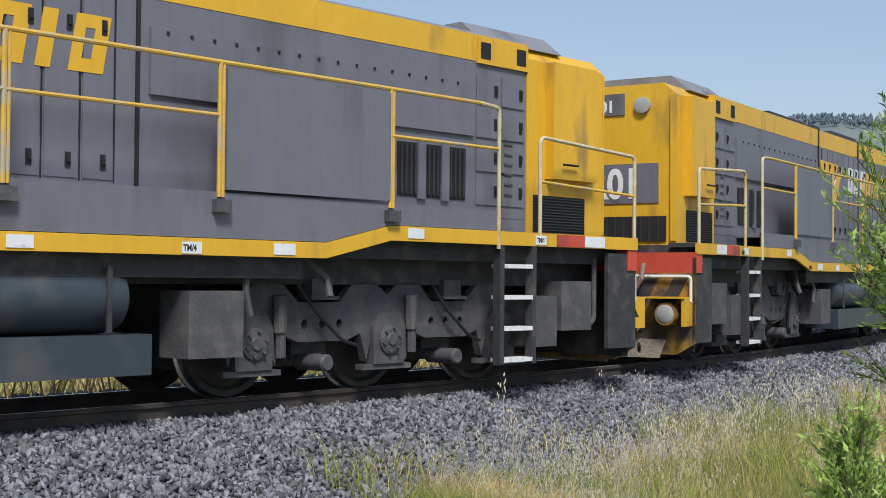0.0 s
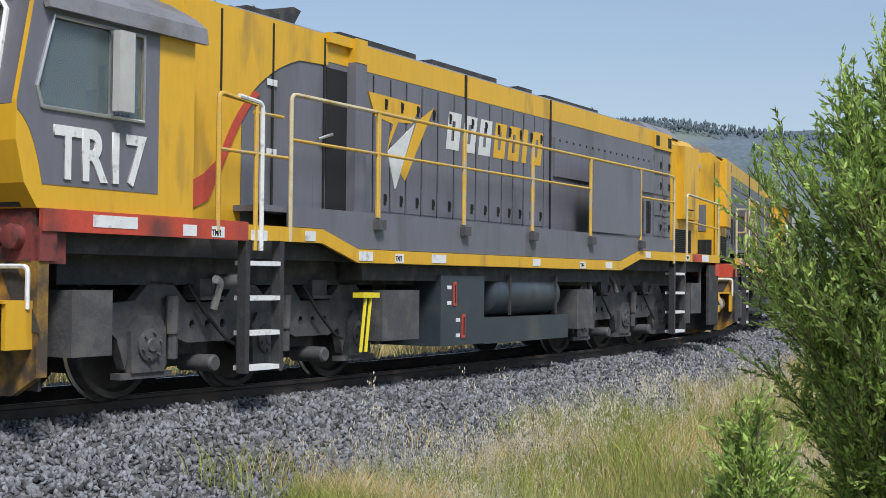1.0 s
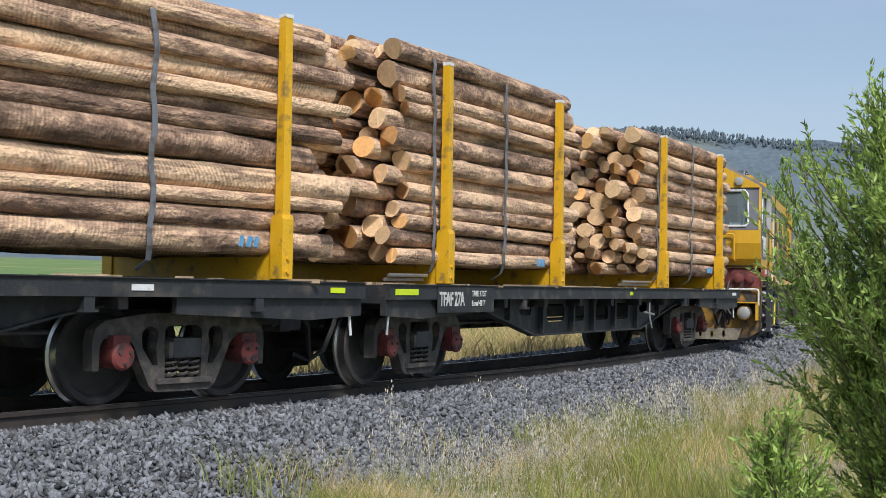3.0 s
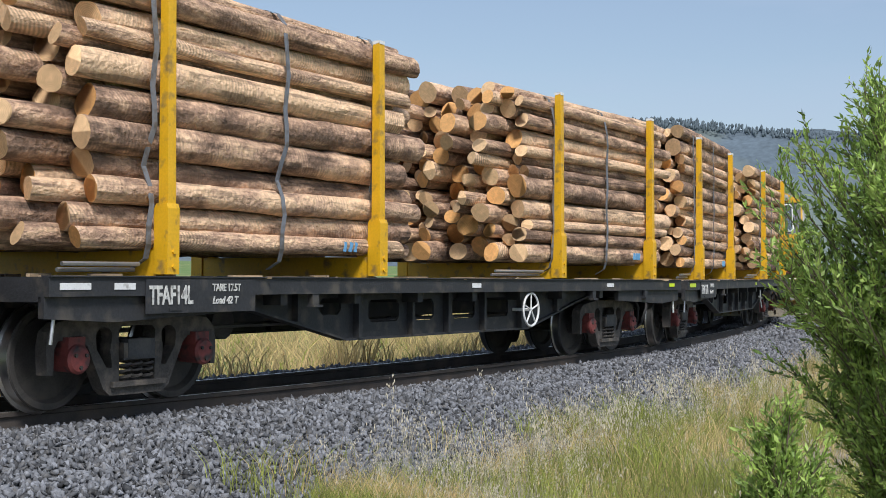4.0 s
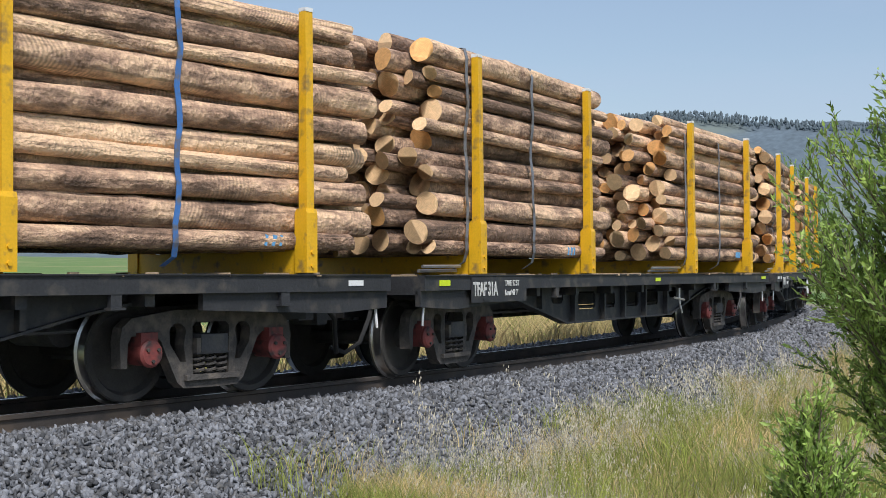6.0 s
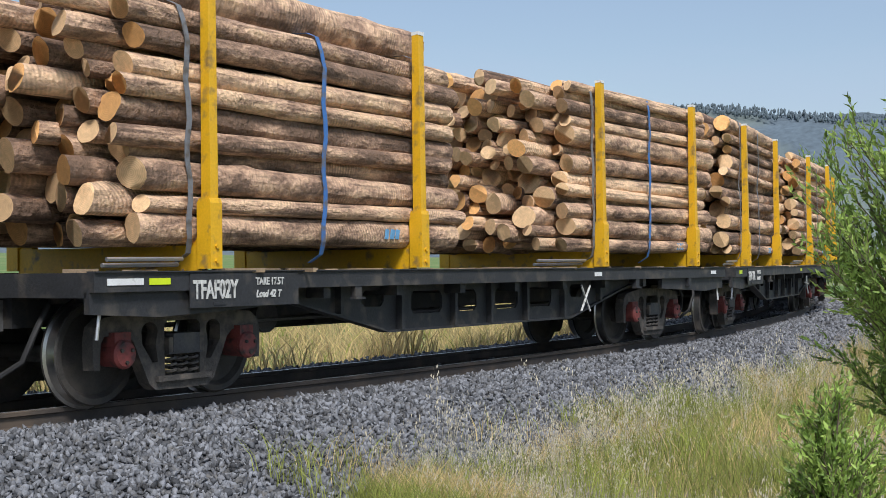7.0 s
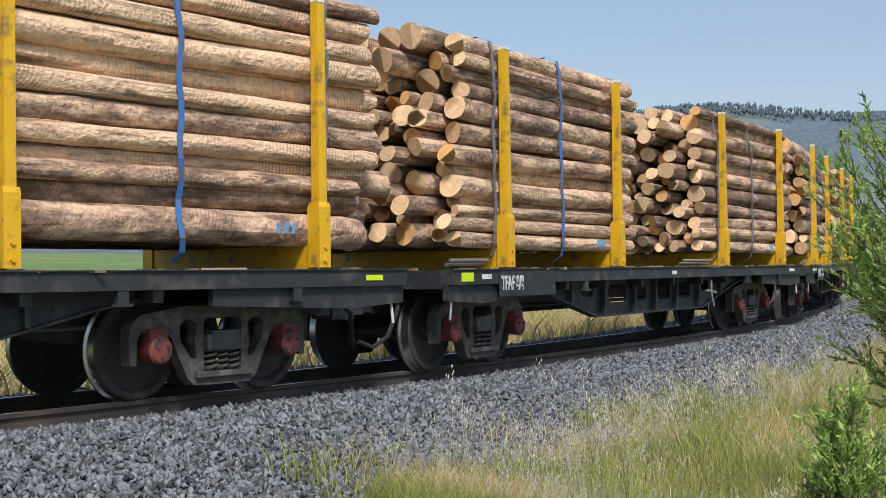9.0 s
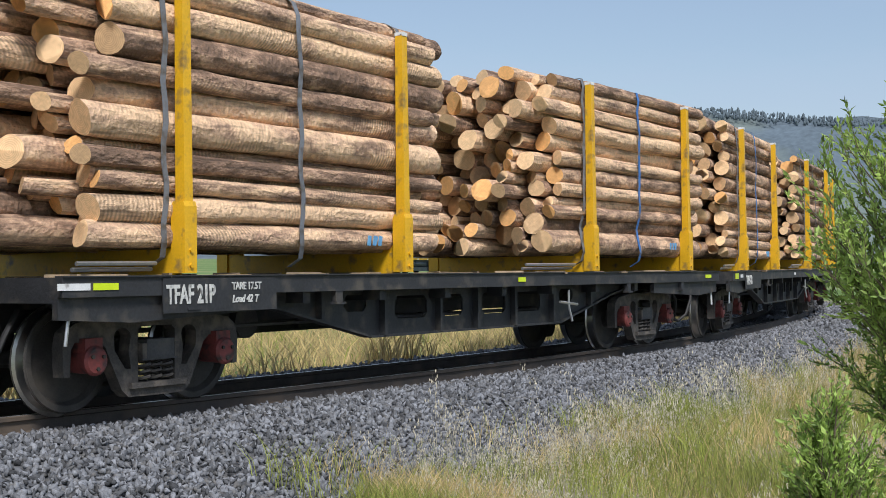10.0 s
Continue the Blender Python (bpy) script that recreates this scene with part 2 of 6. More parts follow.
    l.new(addv.outputs[0], fine.inputs["Vector"])
    fr = n.new("ShaderNodeMapRange")
    fr.inputs["To Min"].default_value, fr.inputs["To Max"].default_value = 0.6, 1.6
    l.new(fine.outputs["Fac"], fr.inputs["Value"])
    # long drying cracks and bark strips
    mp3 = n.new("ShaderNodeMapping")
    mp3.inputs["Scale"].default_value = (1.2, 17, 17)
    l.new(addv.outputs[0], mp3.inputs["Vector"])
    crack = n.new("ShaderNodeTexNoise")
    crack.inputs["Scale"].default_value, crack.inputs["Detail"].default_value = 1.0, 6
    l.new(mp3.outputs["Vector"], crack.inputs["Vector"])
    cr = n.new("ShaderNodeMapRange")
    cr.inputs["From Min"].default_value, cr.inputs["From Max"].default_value = 0.37, 0.46
    cr.inputs["To Min"].default_value, cr.inputs["To Max"].default_value = 0.5, 1.0
    l.new(crack.outputs["Fac"], cr.inputs["Value"])
    mul2 = n.new("ShaderNodeMath")
    mul2.operation = "MULTIPLY"
    l.new(fr.outputs[0], mul2.inputs[0])
    l.new(cr.outputs[0], mul2.inputs[1])
    hsv = n.new("ShaderNodeHueSaturation")
    l.new(mul2.outputs[0], hsv.inputs["Value"])
    l.new(dark.outputs["Color"], hsv.inputs["Color"])
    l.new(hsv.outputs["Color"], b.inputs["Base Color"])
    bp = n.new("ShaderNodeBump")
    bp.inputs["Strength"].default_value, bp.inputs["Distance"].default_value = 0.9, 0.05
    ad = n.new("ShaderNodeMath")
    l.new(fine.outputs["Fac"], ad.inputs[0])
    l.new(s2.outputs[0], ad.inputs[1])
    l.new(ad.outputs[0], bp.inputs["Height"])
    l.new(bp.outputs["Normal"], b.inputs["Normal"])
    return m


def cut_material(name, tone):
    """Sawn log end: rings round the log's axis, a few cracks."""
    m = bpy.data.materials.new(name)
    m.use_nodes = True
    n, l = m.node_tree.nodes, m.node_tree.links
    b = n["Principled BSDF"]
    b.inputs["Roughness"].default_value = 0.8
    co, info = n.new("ShaderNodeTexCoord"), n.new("ShaderNodeObjectInfo")
    flat = n.new("ShaderNodeVectorMath")
    flat.operation = "MULTIPLY"
    flat.inputs[1].default_value = (0, 1, 1)
    l.new(co.outputs["Object"], flat.inputs[0])
    wave = n.new("ShaderNodeTexWave")
    wave.wave_type, wave.rings_direction = "RINGS", "SPHERICAL"
    wave.inputs["Scale"].default_value, wave.inputs["Distortion"].default_value, wave.inputs["Detail"].default_value = 2.6, 1.2, 2
    l.new(flat.outputs[0], wave.inputs["Vector"])
    no = n.new("ShaderNodeTexNoise")
    no.inputs["Scale"].default_value, no.inputs["Detail"].default_value = 3, 6
    l.new(co.outputs["Object"], no.inputs["Vector"])
    mix = n.new("ShaderNodeMixRGB")
    mix.inputs["Color1"].default_value, mix.inputs["Color2"].default_value = (*tone, 1), (tone[0] * 0.72, tone[1] * 0.62, tone[2] * 0.5, 1)
    sc = n.new("ShaderNodeMath")
    sc.operation = "MULTIPLY"
    sc.inputs[1].default_value = 0.5
    l.new(wave.outputs["Fac"], sc.inputs[0])
    l.new(sc.outputs[0], mix.inputs["Fac"])
    hsv = n.new("ShaderNodeHueSaturation")
    v1, v2 = n.new("ShaderNodeMapRange"), n.new("ShaderNodeMapRange")
    v1.inputs["To Min"].default_value, v1.inputs["To Max"].default_value = 0.72, 1.22
    v2.inputs["To Min"].default_value, v2.inputs["To Max"].default_value = 0.6, 1.4
    l.new(info.outputs["Random"], v1.inputs["Value"])
    l.new(no.outputs["Fac"], v2.inputs["Value"])
    mu = n.new("ShaderNodeMath")
    mu.operation = "MULTIPLY"
    l.new(v1.outputs[0], mu.inputs[0])
    l.new(v2.outputs[0], mu.inputs[1])
    l.new(mu.outputs[0], hsv.inputs["Value"])
    l.new(mix.outputs["Color"], hsv.inputs["Color"])
    l.new(hsv.outputs["Color"], b.inputs["Base Color"])
    return m


BARK = bark_material("half_stripped_pine_bark", -0.08, 0.15)
BARK_BROWN = bark_material("brown_pine_bark", -0.12, 0.08)
CUT = cut_material("sawn_pine_end", (0.74, 0.50, 0.28))
CUT_ORANGE = cut_material("sawn_orange_heartwood_end", (0.74, 0.40, 0.15))


# ---- geometry helpers ----
def put(bm, verts, faces):
    vs = [bm.verts.new(v) for v in verts]
    for f in faces:
        bm.faces.new([vs[i] for i in f])


def box(bm, x0, x1, y0, y1, z0, z1):
    x0, x1, y0, y1, z0, z1 = min(x0, x1), max(x0, x1), min(y0, y1), max(y0, y1), min(z0, z1), max(z0, z1)
    put(bm, [(x, y, z) for x in (x0, x1) for y in (y0, y1) for z in (z0, z1)], [(0, 1, 3, 2), (4, 6, 7, 5), (0, 4, 5, 1), (2, 3, 7, 6), (0, 2, 6, 4), (1, 5, 7, 3)])


def prism(bm, outline, axis, a, b):
    """Outline of (u, v) points pushed from a to b along the axis: 'y' takes (x, z), 'x' takes (y, z), 'z' takes (x, y)."""
    def at(u, v, w):
        return (u, w, v) if axis == "y" else (w, u, v) if axis == "x" else (u, v, w)
    n = len(outline)
    put(bm, [at(u, v, a) for u, v in outline] + [at(u, v, b) for u, v in outline], [tuple(range(n)), tuple(range(2 * n - 1, n - 1, -1))] + [(i, (i + 1) % n, n + (i + 1) % n, n + i) for i in range(n)])


def plate(bm, outline, holes, axis, a, b):
    """A plate with holes: outline and holes in (u, v), thickness a to b along the axis."""
    loops = [outline] + holes
    tmp = bmesh.new()
    edges = []
    for lp in loops:
        vs = [tmp.verts.new((u, v, 0)) for u, v in lp]
        edges += [tmp.edges.new((vs[i], vs[(i + 1) % len(vs)])) for i in range(len(vs))]
    bmesh.ops.triangle_fill(tmp, use_beauty=True, edges=edges)
    tmp.verts.index_update()

    def at(u, v, w):
        return (u, w, v) if axis == "y" else (w, u, v) if axis == "x" else (u, v, w)
    flat = [v.co.copy() for v in tmp.verts]
    tris = [[v.index for v in f.verts] for f in tmp.faces]
    n = len(flat)
    faces = [tuple(t) for t in tris] + [tuple(i + n for i in reversed(t)) for t in tris]
    k = 0
    for lp in loops:
        m = len(lp)
        faces += [(k + i, k + (i + 1) % m, n + k + (i + 1) % m, n + k + i) for i in range(m)]
        k += m
    put(bm, [at(c.x, c.y, a) for c in flat] + [at(c.x, c.y, b) for c in flat], faces)
    tmp.free()


def oval(cx, cz, rx, rz, n=14):
    return [(cx + rx * math.cos(2 * math.pi * i / n), cz + rz * math.sin(2 * math.pi * i / n)) for i in range(n)]


def tube(bm, points, r, n=8, r_end=None):
    """A round bar along the points."""
    pts = [Vector(p) for p in points]
    rings = []
    side = None
    for i, p in enumerate(pts):
        d = (pts[min(i + 1, len(pts) - 1)] - pts[max(i - 1, 0)]).normalized()
        if side is None:
            side = d.orthogonal().normalized()
        side = (side - d * side.dot(d)).normalized()
        up = d.cross(side)
        rr = r if r_end is None else r + (r_end - r) * i / (len(pts) - 1)
        rings.append([bm.verts.new(p + rr * (side * math.cos(2 * math.pi * k / n) + up * math.sin(2 * math.pi * k / n))) for k in range(n)])
    for a, b in zip(rings, rings[1:]):
        for k in range(n):
            bm.faces.new((a[k], a[(k + 1) % n], b[(k + 1) % n], b[k]))
    bm.faces.new(rings[0][::-1])
    bm.faces.new(rings[-1])


def arc(pts, i, r, n=4):
    """The points with corner i rounded."""
    p, a, b = Vector(pts[i]), Vector(pts[i - 1]), Vector(pts[i + 1])
    s, e = p + (a - p).normalized() * r, p + (b - p).normalized() * r
    mid = [tuple((1 - t) ** 2 * s + 2 * t * (1 - t) * p + t * t * e) for t in [k / n for k in range(n + 1)]]
    return list(pts[:i]) + mid + list(pts[i + 1:])


def lathe(bm, profile, n=24, centre=(0, 0, 0)):
    """Profile of (radius, y) turned about the y axis."""
    cx, cy, cz = centre
    rings = [[bm.verts.new((cx + r * math.cos(2 * math.pi * k / n), cy + y, cz + r * math.sin(2 * math.pi * k / n))) for k in range(n)] for r, y in profile]
    for a, b in zip(rings, rings[1:]):
        for k in range(n):
            bm.faces.new((a[k], b[k], b[(k + 1) % n], a[(k + 1) % n]))
    bm.faces.new(rings[0])
    bm.faces.new(rings[-1][::-1])


def finish(bm, name, mats, smooth=False, bevel=0.0):
    if bevel:
        bmesh.ops.bevel(bm, geom=[e for e in bm.edges if len(e.link_faces) == 2 and e.calc_face_angle(0) > 0.5], offset=bevel, segments=1, affect="EDGES")
    bmesh.ops.recalc_face_normals(bm, faces=bm.faces)
    me = bpy.data.meshes.new(name)
    bm.to_mesh(me)
    bm.free()
    for m in mats if isinstance(mats, (list, tuple)) else [mats]:
        me.materials.append(m)
    if smooth:
        me.polygons.foreach_set("use_smooth", [True] * len(me.polygons))
        me.set_sharp_from_angle(angle=radians(35))
    return me


def part(name, bm, mat, parent, label="", smooth=False, bevel=0.0, at=None):
    ob = new(name, bm if isinstance(bm, bpy.types.Mesh) else finish(bm, name, mat, smooth, bevel))
    ob.parent = parent
    if at is not None:
        ob.matrix_basis = at
    return tagged(ob, label)


SPLIT = ("door_gap", "warning_label", "gauge_label", "desk_paper", "transom", "equipment_box", "spring_seat")


def boxes(name, mat, parent, *dims, label="", bevel=0.0):
    if len(dims) > 1 and name in SPLIT:
        return [boxes(name, mat, parent, d, label=label, bevel=bevel) for d in dims]
    bm = bmesh.new()
    for d in dims:
        box(bm, *d)
    return part(name, bm, mat, parent, label, bevel=bevel)


def lettering(name, body, size, mat, parent, m, depth=0.004, squeeze=1.0, shear=0.0, label=""):
    """Raised letters in the built-in font as a mesh."""
    cu = bpy.data.curves.new(name, "FONT")
    cu.body, cu.size, cu.extrude, cu.shear, cu.offset = body, size, depth, shear, 0.028 * size
    tmp = bpy.data.objects.new(name, cu)
    scene.collection.objects.link(tmp)
    me = bpy.data.meshes.new_from_object(tmp.evaluated_get(bpy.context.evaluated_depsgraph_get()))
    bpy.data.objects.remove(tmp)
    me.materials.clear()
    me.materials.append(mat)
    ob = new(name, me)
    ob.parent = parent
    ob.matrix_basis = m @ Matrix.Diagonal((squeeze, 1, 1, 1))
    return tagged(ob, label)


# ---- the line ----
RADIUS, CANT, GRADE, SPEED = 82.29, radians(1.42), -0.0007, 8.745


def track(s, l, z):
    """World place of a point: metres along the line, metres to its far side, metres over the rails."""
    a = s / RADIUS
    o, up = l * math.cos(CANT) + z * math.sin(CANT), z * math.cos(CANT) - l * math.sin(CANT) + GRADE * s
    return Vector((RADIUS * math.sin(a) - math.sin(a) * o, RADIUS * (1 - math.cos(a)) + math.cos(a) * o, up))


def track_pose(s, l=0.0):
    return Matrix.Translation(track(s, l, 0)) @ Matrix.Rotation(s / RADIUS, 4, "Z") @ Matrix.Rotation(-CANT, 4, "X")


# ---- the setting ----
def strip(name, mats, profile, s0, s1, step, slots=None):
    """A profile of (l, z) points swept along the line; slots: a material slot for each stretch of the profile."""
    ss = np.arange(s0, s1 + step, step)
    n = len(profile)
    verts = [track(s, l, z) for s in ss for l, z in profile]
    faces, idx = [], []
    for i in range(len(ss) - 1):
        for k in range(n - 1):
            a = i * n + k
            faces.append((a, a + n, a + n + 1, a + 1))
            idx.append(slots[k] if slots else 0)
    me = bpy.data.meshes.new(name)
    me.from_pydata([tuple(v) for v in verts], [], faces)
    for m in mats:
        me.materials.append(m)
    me.polygons.foreach_set("material_index", idx)
    me.update()
    return new(name, me)


GROUND_Z = -0.62


def ground_sheet():
    bm = bmesh.new()
    ticks = [-2500, -900, -300, -120, -60, -30, -15, 0, 15, 30, 60, 120, 300, 900, 2500]
    grid = [[bm.verts.new((x, y, GROUND_Z - 0.03 + (0.25 * noise.noise((x * 0.02, y * 0.02, 3)) if max(abs(x), abs(y)) > 100 else 0))) for y in ticks] for x in ticks]
    for i in range(len(ticks) - 1):
        for j in range(len(ticks) - 1):
            bm.faces.new((grid[i][j], grid[i + 1][j], grid[i + 1][j + 1], grid[i][j + 1]))
    ob = new("ground", finish(bm, "ground", FIELD))
    return tagged(ob, "flat green pasture reaching out to the wooded hills", "ground", kind="structure")


ground_sheet()


def verge_height(x, y):
    return GROUND_Z + 0.05 * noise.noise((x * 0.7, y * 0.7, 0)) + 0.02 * noise.noise((x * 3, y * 3, 5))


def verge_sheet():
    ls = np.linspace(-14, -2.2, 34)
    ss = np.linspace(-8, 60, 90)
    verts = []
    for s in ss:
        for l in ls:
            p = track(s, l, 0)
            verts.append((p.x, p.y, verge_height(p.x, p.y)))
    n = len(ls)
    me = bpy.data.meshes.new("verge")
    me.from_pydata(verts, [], [(i * n + k, i * n + n + k, i * n + n + k + 1, i * n + k + 1) for i in range(len(ss) - 1) for k in range(n - 1)])
    me.materials.append(EARTH)
    me.polygons.foreach_set("use_smooth", [True] * len(me.polygons))
    tagged(new("verge", me), "dry stony earth verge beside the railway ballast", "verge", kind="structure")


verge_sheet()
BED = [(-2.95, -0.70), (-2.3, -0.52), (-1.4, -0.24), (-0.95, -0.15), (0.95, -0.13), (1.95, -0.16), (3.3, -0.72)]
tagged(strip("ballast_bed", [GRAVEL], BED, -95, 130, 1.0), "grey crushed-stone ballast bed of the curved railway", "ballast", kind="structure")


def rail(l, label):
    h = [(-0.065, -0.15), (-0.065, -0.138), (-0.012, -0.12), (-0.010, -0.045), (-0.035, -0.035), (-0.035, -0.006), (-0.022, 0.0), (0.022, 0.0), (0.035, -0.006), (0.035, -0.035), (0.010, -0.045), (0.012, -0.12), (0.065, -0.138), (0.065, -0.15)]
    ob = strip("rail", [RAIL_SIDE, RAIL_TOP], [(l + a, b) for a, b in h], -95, 130, 0.5, [0, 0, 0, 0, 0, 0, 1, 0, 0, 0, 0, 0, 0])
    tagged(ob, label, "rail", "pair of rails", "structure")


rail(-0.5685, "worn steel rail with rusty web on the outside of the curve")
rail(0.5685, "worn steel rail with shiny head on the inside of the curve")


def bed_z(l):
    return float(np.interp(l, [p[0] for p in BED], [p[1] for p in BED]))


def scatter_mesh(name, template_v, template_f, mats, places, scales, rots):
    """Many small copies of template shapes joined in one mesh. places (n, 3), scales (n, 3), rots (n, 3, 3)."""
    kinds = len(template_v)
    vs, fs, base = [], [], 0
    for i in range(len(places)):
        tv = template_v[i % kinds] * scales[i]
        vs.append(tv @ rots[i].T + places[i])
        fs.append(template_f[i % kinds] + base)
        base += len(tv)
    v, f = np.concatenate(vs), np.concatenate(fs)
    me = bpy.data.meshes.new(name)
    me.vertices.add(len(v))
    me.vertices.foreach_set("co", v.astype(np.float32).ravel())
    k = f.shape[1]
    me.loops.add(f.size)
    me.loops.foreach_set("vertex_index", f.astype(np.int32).ravel())
    me.polygons.add(len(f))
    me.polygons.foreach_set("loop_start", np.arange(0, f.size, k, dtype=np.int32))
    me.update(calc_edges=True)
    me.validate()
    for m in mats:
        me.materials.append(m)
    return new(name, me)


def turn_matrices(rng, n, flat=False):
    a = rng.uniform(0, 2 * np.pi, n)
    out = np.zeros((n, 3, 3))
    for i in range(n):
        e = Euler((0, 0, a[i]) if flat else tuple(rng.uniform(0, 6.28, 3)))
        out[i] = np.array(e.to_matrix())
    return out


def stone_templates(rng):
    """Sharp-edged crushed stones: hulls of a few scattered points."""
    vs, fs = [], []
    while len(vs) < 24:
        bm = bmesh.new()
        for k in range(11):
            d = rng.normal(0, 1, 3)
            bm.verts.new(d / np.linalg.norm(d) * rng.uniform(0.75, 1.1))
        bmesh.ops.convex_hull(bm, input=bm.verts)
        bmesh.ops.delete(bm, geom=[v for v in bm.verts if not v.link_faces], context="VERTS")
        bmesh.ops.triangulate(bm, faces=bm.faces)
        bmesh.ops.recalc_face_normals(bm, faces=bm.faces)
        bm.verts.index_update()
        vs.append(np.array([v.co[:] for v in bm.verts]))
        fs.append(np.array([[v.index for v in f.verts] for f in bm.faces]))
        bm.free()
    return vs, fs


def ballast_stones():
    rng = np.random.default_rng(4)
    tv, tf = stone_templates(rng)
    s = []
    for s0, s1, l0, l1, n, size in ((1.5, 14, -2.75, -0.64, 24000, 0.031), (14, 26, -2.8, -0.64, 13000, 0.034), (26, 60, -2.8, -0.64, 9000, 0.050), (1, 45, 0.66, 2.5, 12000, 0.038), (1, 40, -0.5, 0.5, 3000, 0.032)):
        ss, ll = rng.uniform(s0, s1, n), rng.uniform(l0, l1, n)
        rr = size * rng.uniform(0.6, 1.45, n)
        s.append(np.stack([ss, ll, rr], 1))
    s = np.concatenate(s)
    places = np.array([track(a, l, bed_z(l) + r * 0.45 + (0.0 if abs(l) > 0.7 else -0.03)) for a, l, r in s])
    scales = s[:, 2:3] * rng.uniform([0.9, 0.65, 0.45], [1.5, 1.05, 0.8], (len(s), 3))
    ob = scatter_mesh("ballast_stones", tv, tf, [STONE], places, scales, turn_matrices(rng, len(s)))
    tagged(ob, "loose angular blue-grey ballast stones along the rails", "ballast stones", kind="stuff")


ballast_stones()


# ---- grass ----
def blade_templates(rng, width):
    vs, fs = [], []
    for k in range(10):
        bend, w = rng.uniform(0.1, 0.65), width * rng.uniform(0.7, 1.3)
        p = [(-w, 0, 0), (w, 0, 0), (-w * 0.8 + bend * 0.25, 0.01, 0.5), (w * 0.8 + bend * 0.25, 0.01, 0.5), (bend, 0, rng.uniform(0.85, 1.0))]
        vs.append(np.array(p))
        fs.append(np.array([(0, 1, 3), (0, 3, 2), (2, 3, 4)]))
    return vs, fs


def seed_templates(rng):
    """A thin stalk with a loose head of small hanging spikelets."""
    vs, fs = [], []
    for k in range(8):
        bend = rng.uniform(0.05, 0.42)
        v, f = [(-0.0022, 0, 0), (0.0022, 0, 0), (bend * 0.4, 0, 0.75), (bend * 0.4 + 0.003, 0, 0.75), (bend, 0, 1.0)], [(0, 1, 3), (0, 3, 2), (2, 3, 4)]
        for j in range(15):
            t = rng.uniform(0.62, 1.0)
            cx, cz = bend * (0.4 + 0.6 * (t - 0.75) / 0.25) + rng.uniform(-0.07, 0.07), t
            cy = rng.uniform(-0.07, 0.07)
            b = len(v)
            h, w = rng.uniform(0.016, 0.032), rng.uniform(0.005, 0.009)
            v += [(cx - w, cy, cz), (cx, cy, cz + h), (cx + w, cy, cz), (cx + rng.uniform(-0.01, 0.01), cy, cz - h)]
            f += [(b, b + 1, b + 2), (b, b + 2, b + 3)]
        vs.append(np.array(v, float))
        fs.append(np.array(f))
    return vs, fs


def grass_field(name, mats, label, seed, spots, height, width, templates=None):
    rng = np.random.default_rng(seed)
    tv, tf = templates(rng) if templates else blade_templates(rng, width)
    places, scales = [], []
    for s, l in spots(rng):
        p = track(s, l, 0)
        z = verge_height(p.x, p.y) if l < 0 else max(bed_z(l) if l < 3 else -9, GROUND_Z - 0.03)
        if l < 0:
            z = max(z, p.z + bed_z(max(l, -2.95)) - 0.02)
        h = height * rng.uniform(0.45, 1.15) * max(0.3, 0.8 + 0.95 * noise.noise((p.x * 0.75, p.y * 0.75, seed)))
        places.append((p.x, p.y, z - 0.01))
        scales.append((h, h, h))
    ob = scatter_mesh(name, tv, tf, mats, np.array(places), np.array(scales), turn_matrices(rng, len(places), True))
    return tagged(ob, label, "grass", kind="stuff")


def near_spots(n, lo=-7.6, hi=-2.15, s0=4.0, s1=44.0, clump=0.0, seed=1):
    def spots(rng):
        out = []
        while len(out) < n:
            s, l = s0 + (s1 - s0) * rng.uniform() ** 1.5, rng.uniform(lo, hi)
            p = track(s, l, 0)
            if (p.x - 0) ** 2 + (p.y + 9.24) ** 2 < 5.5 ** 2:
                continue
            if ((p.x - 11.4) / 1.5) ** 2 + ((p.y + 4.1) / 0.9) ** 2 < 1 + 0.5 * noise.noise((p.x, p.y, 4)) and rng.uniform() > 0.2:
                continue
            edge = -2.5 - 0.55 * noise.noise((s * 0.6, 0, 2)) - 0.6 * max(0, 1 - (s - 4) / 6)
            if l > edge and rng.uniform() > 0.12:
                continue
            if noise.noise((p.x * 0.55, p.y * 0.55, seed)) < clump + rng.uniform(-0.25, 0.25):
                continue
            out.append((s, l))
        return out
    return spots


def far_spots(n, lo, hi, s0, s1):
    return lambda rng: [(rng.uniform(s0, s1), lo + (hi - lo) * rng.uniform() ** 1.4) for _ in range(n)]


grass_field("verge_grass_green", [GREEN_GRASS], "tall soft green verge grass", 11, near_spots(95000, s0=6.2, clump=-0.22, seed=3), 0.40, 0.010)
grass_field("verge_grass_dry", [STRAW], "dry straw-coloured grass on the verge", 12, near_spots(66000, s0=6.6, clump=0.0, seed=8), 0.38, 0.010)
grass_field("verge_seed_heads", [PALE_SEED], "pale wild-oat seed heads above the verge grass", 13, near_spots(4600, hi=-2.2, s0=6.4, s1=34, clump=-0.02, seed=5), 0.54, 0.01, seed_templates)
grass_field("tall_oat_grass", [PALE_SEED], "tall pale oat stalks at the edge of the ballast", 17, near_spots(420, lo=-3.7, hi=-2.3, s0=6.8, s1=15, clump=-0.1, seed=6), 0.72, 0.01, seed_templates)
grass_field("far_side_grass_dry", [STRAW], "tall dry grass standing beyond the far rail", 14, far_spots(46000, 2.35, 11, -2, 75), 0.72, 0.016)
grass_field("far_side_grass_green", [GREEN_GRASS], "green grass among the dry stalks beyond the far rail", 15, far_spots(9000, 2.5, 12, -2, 75), 0.6, 0.016)


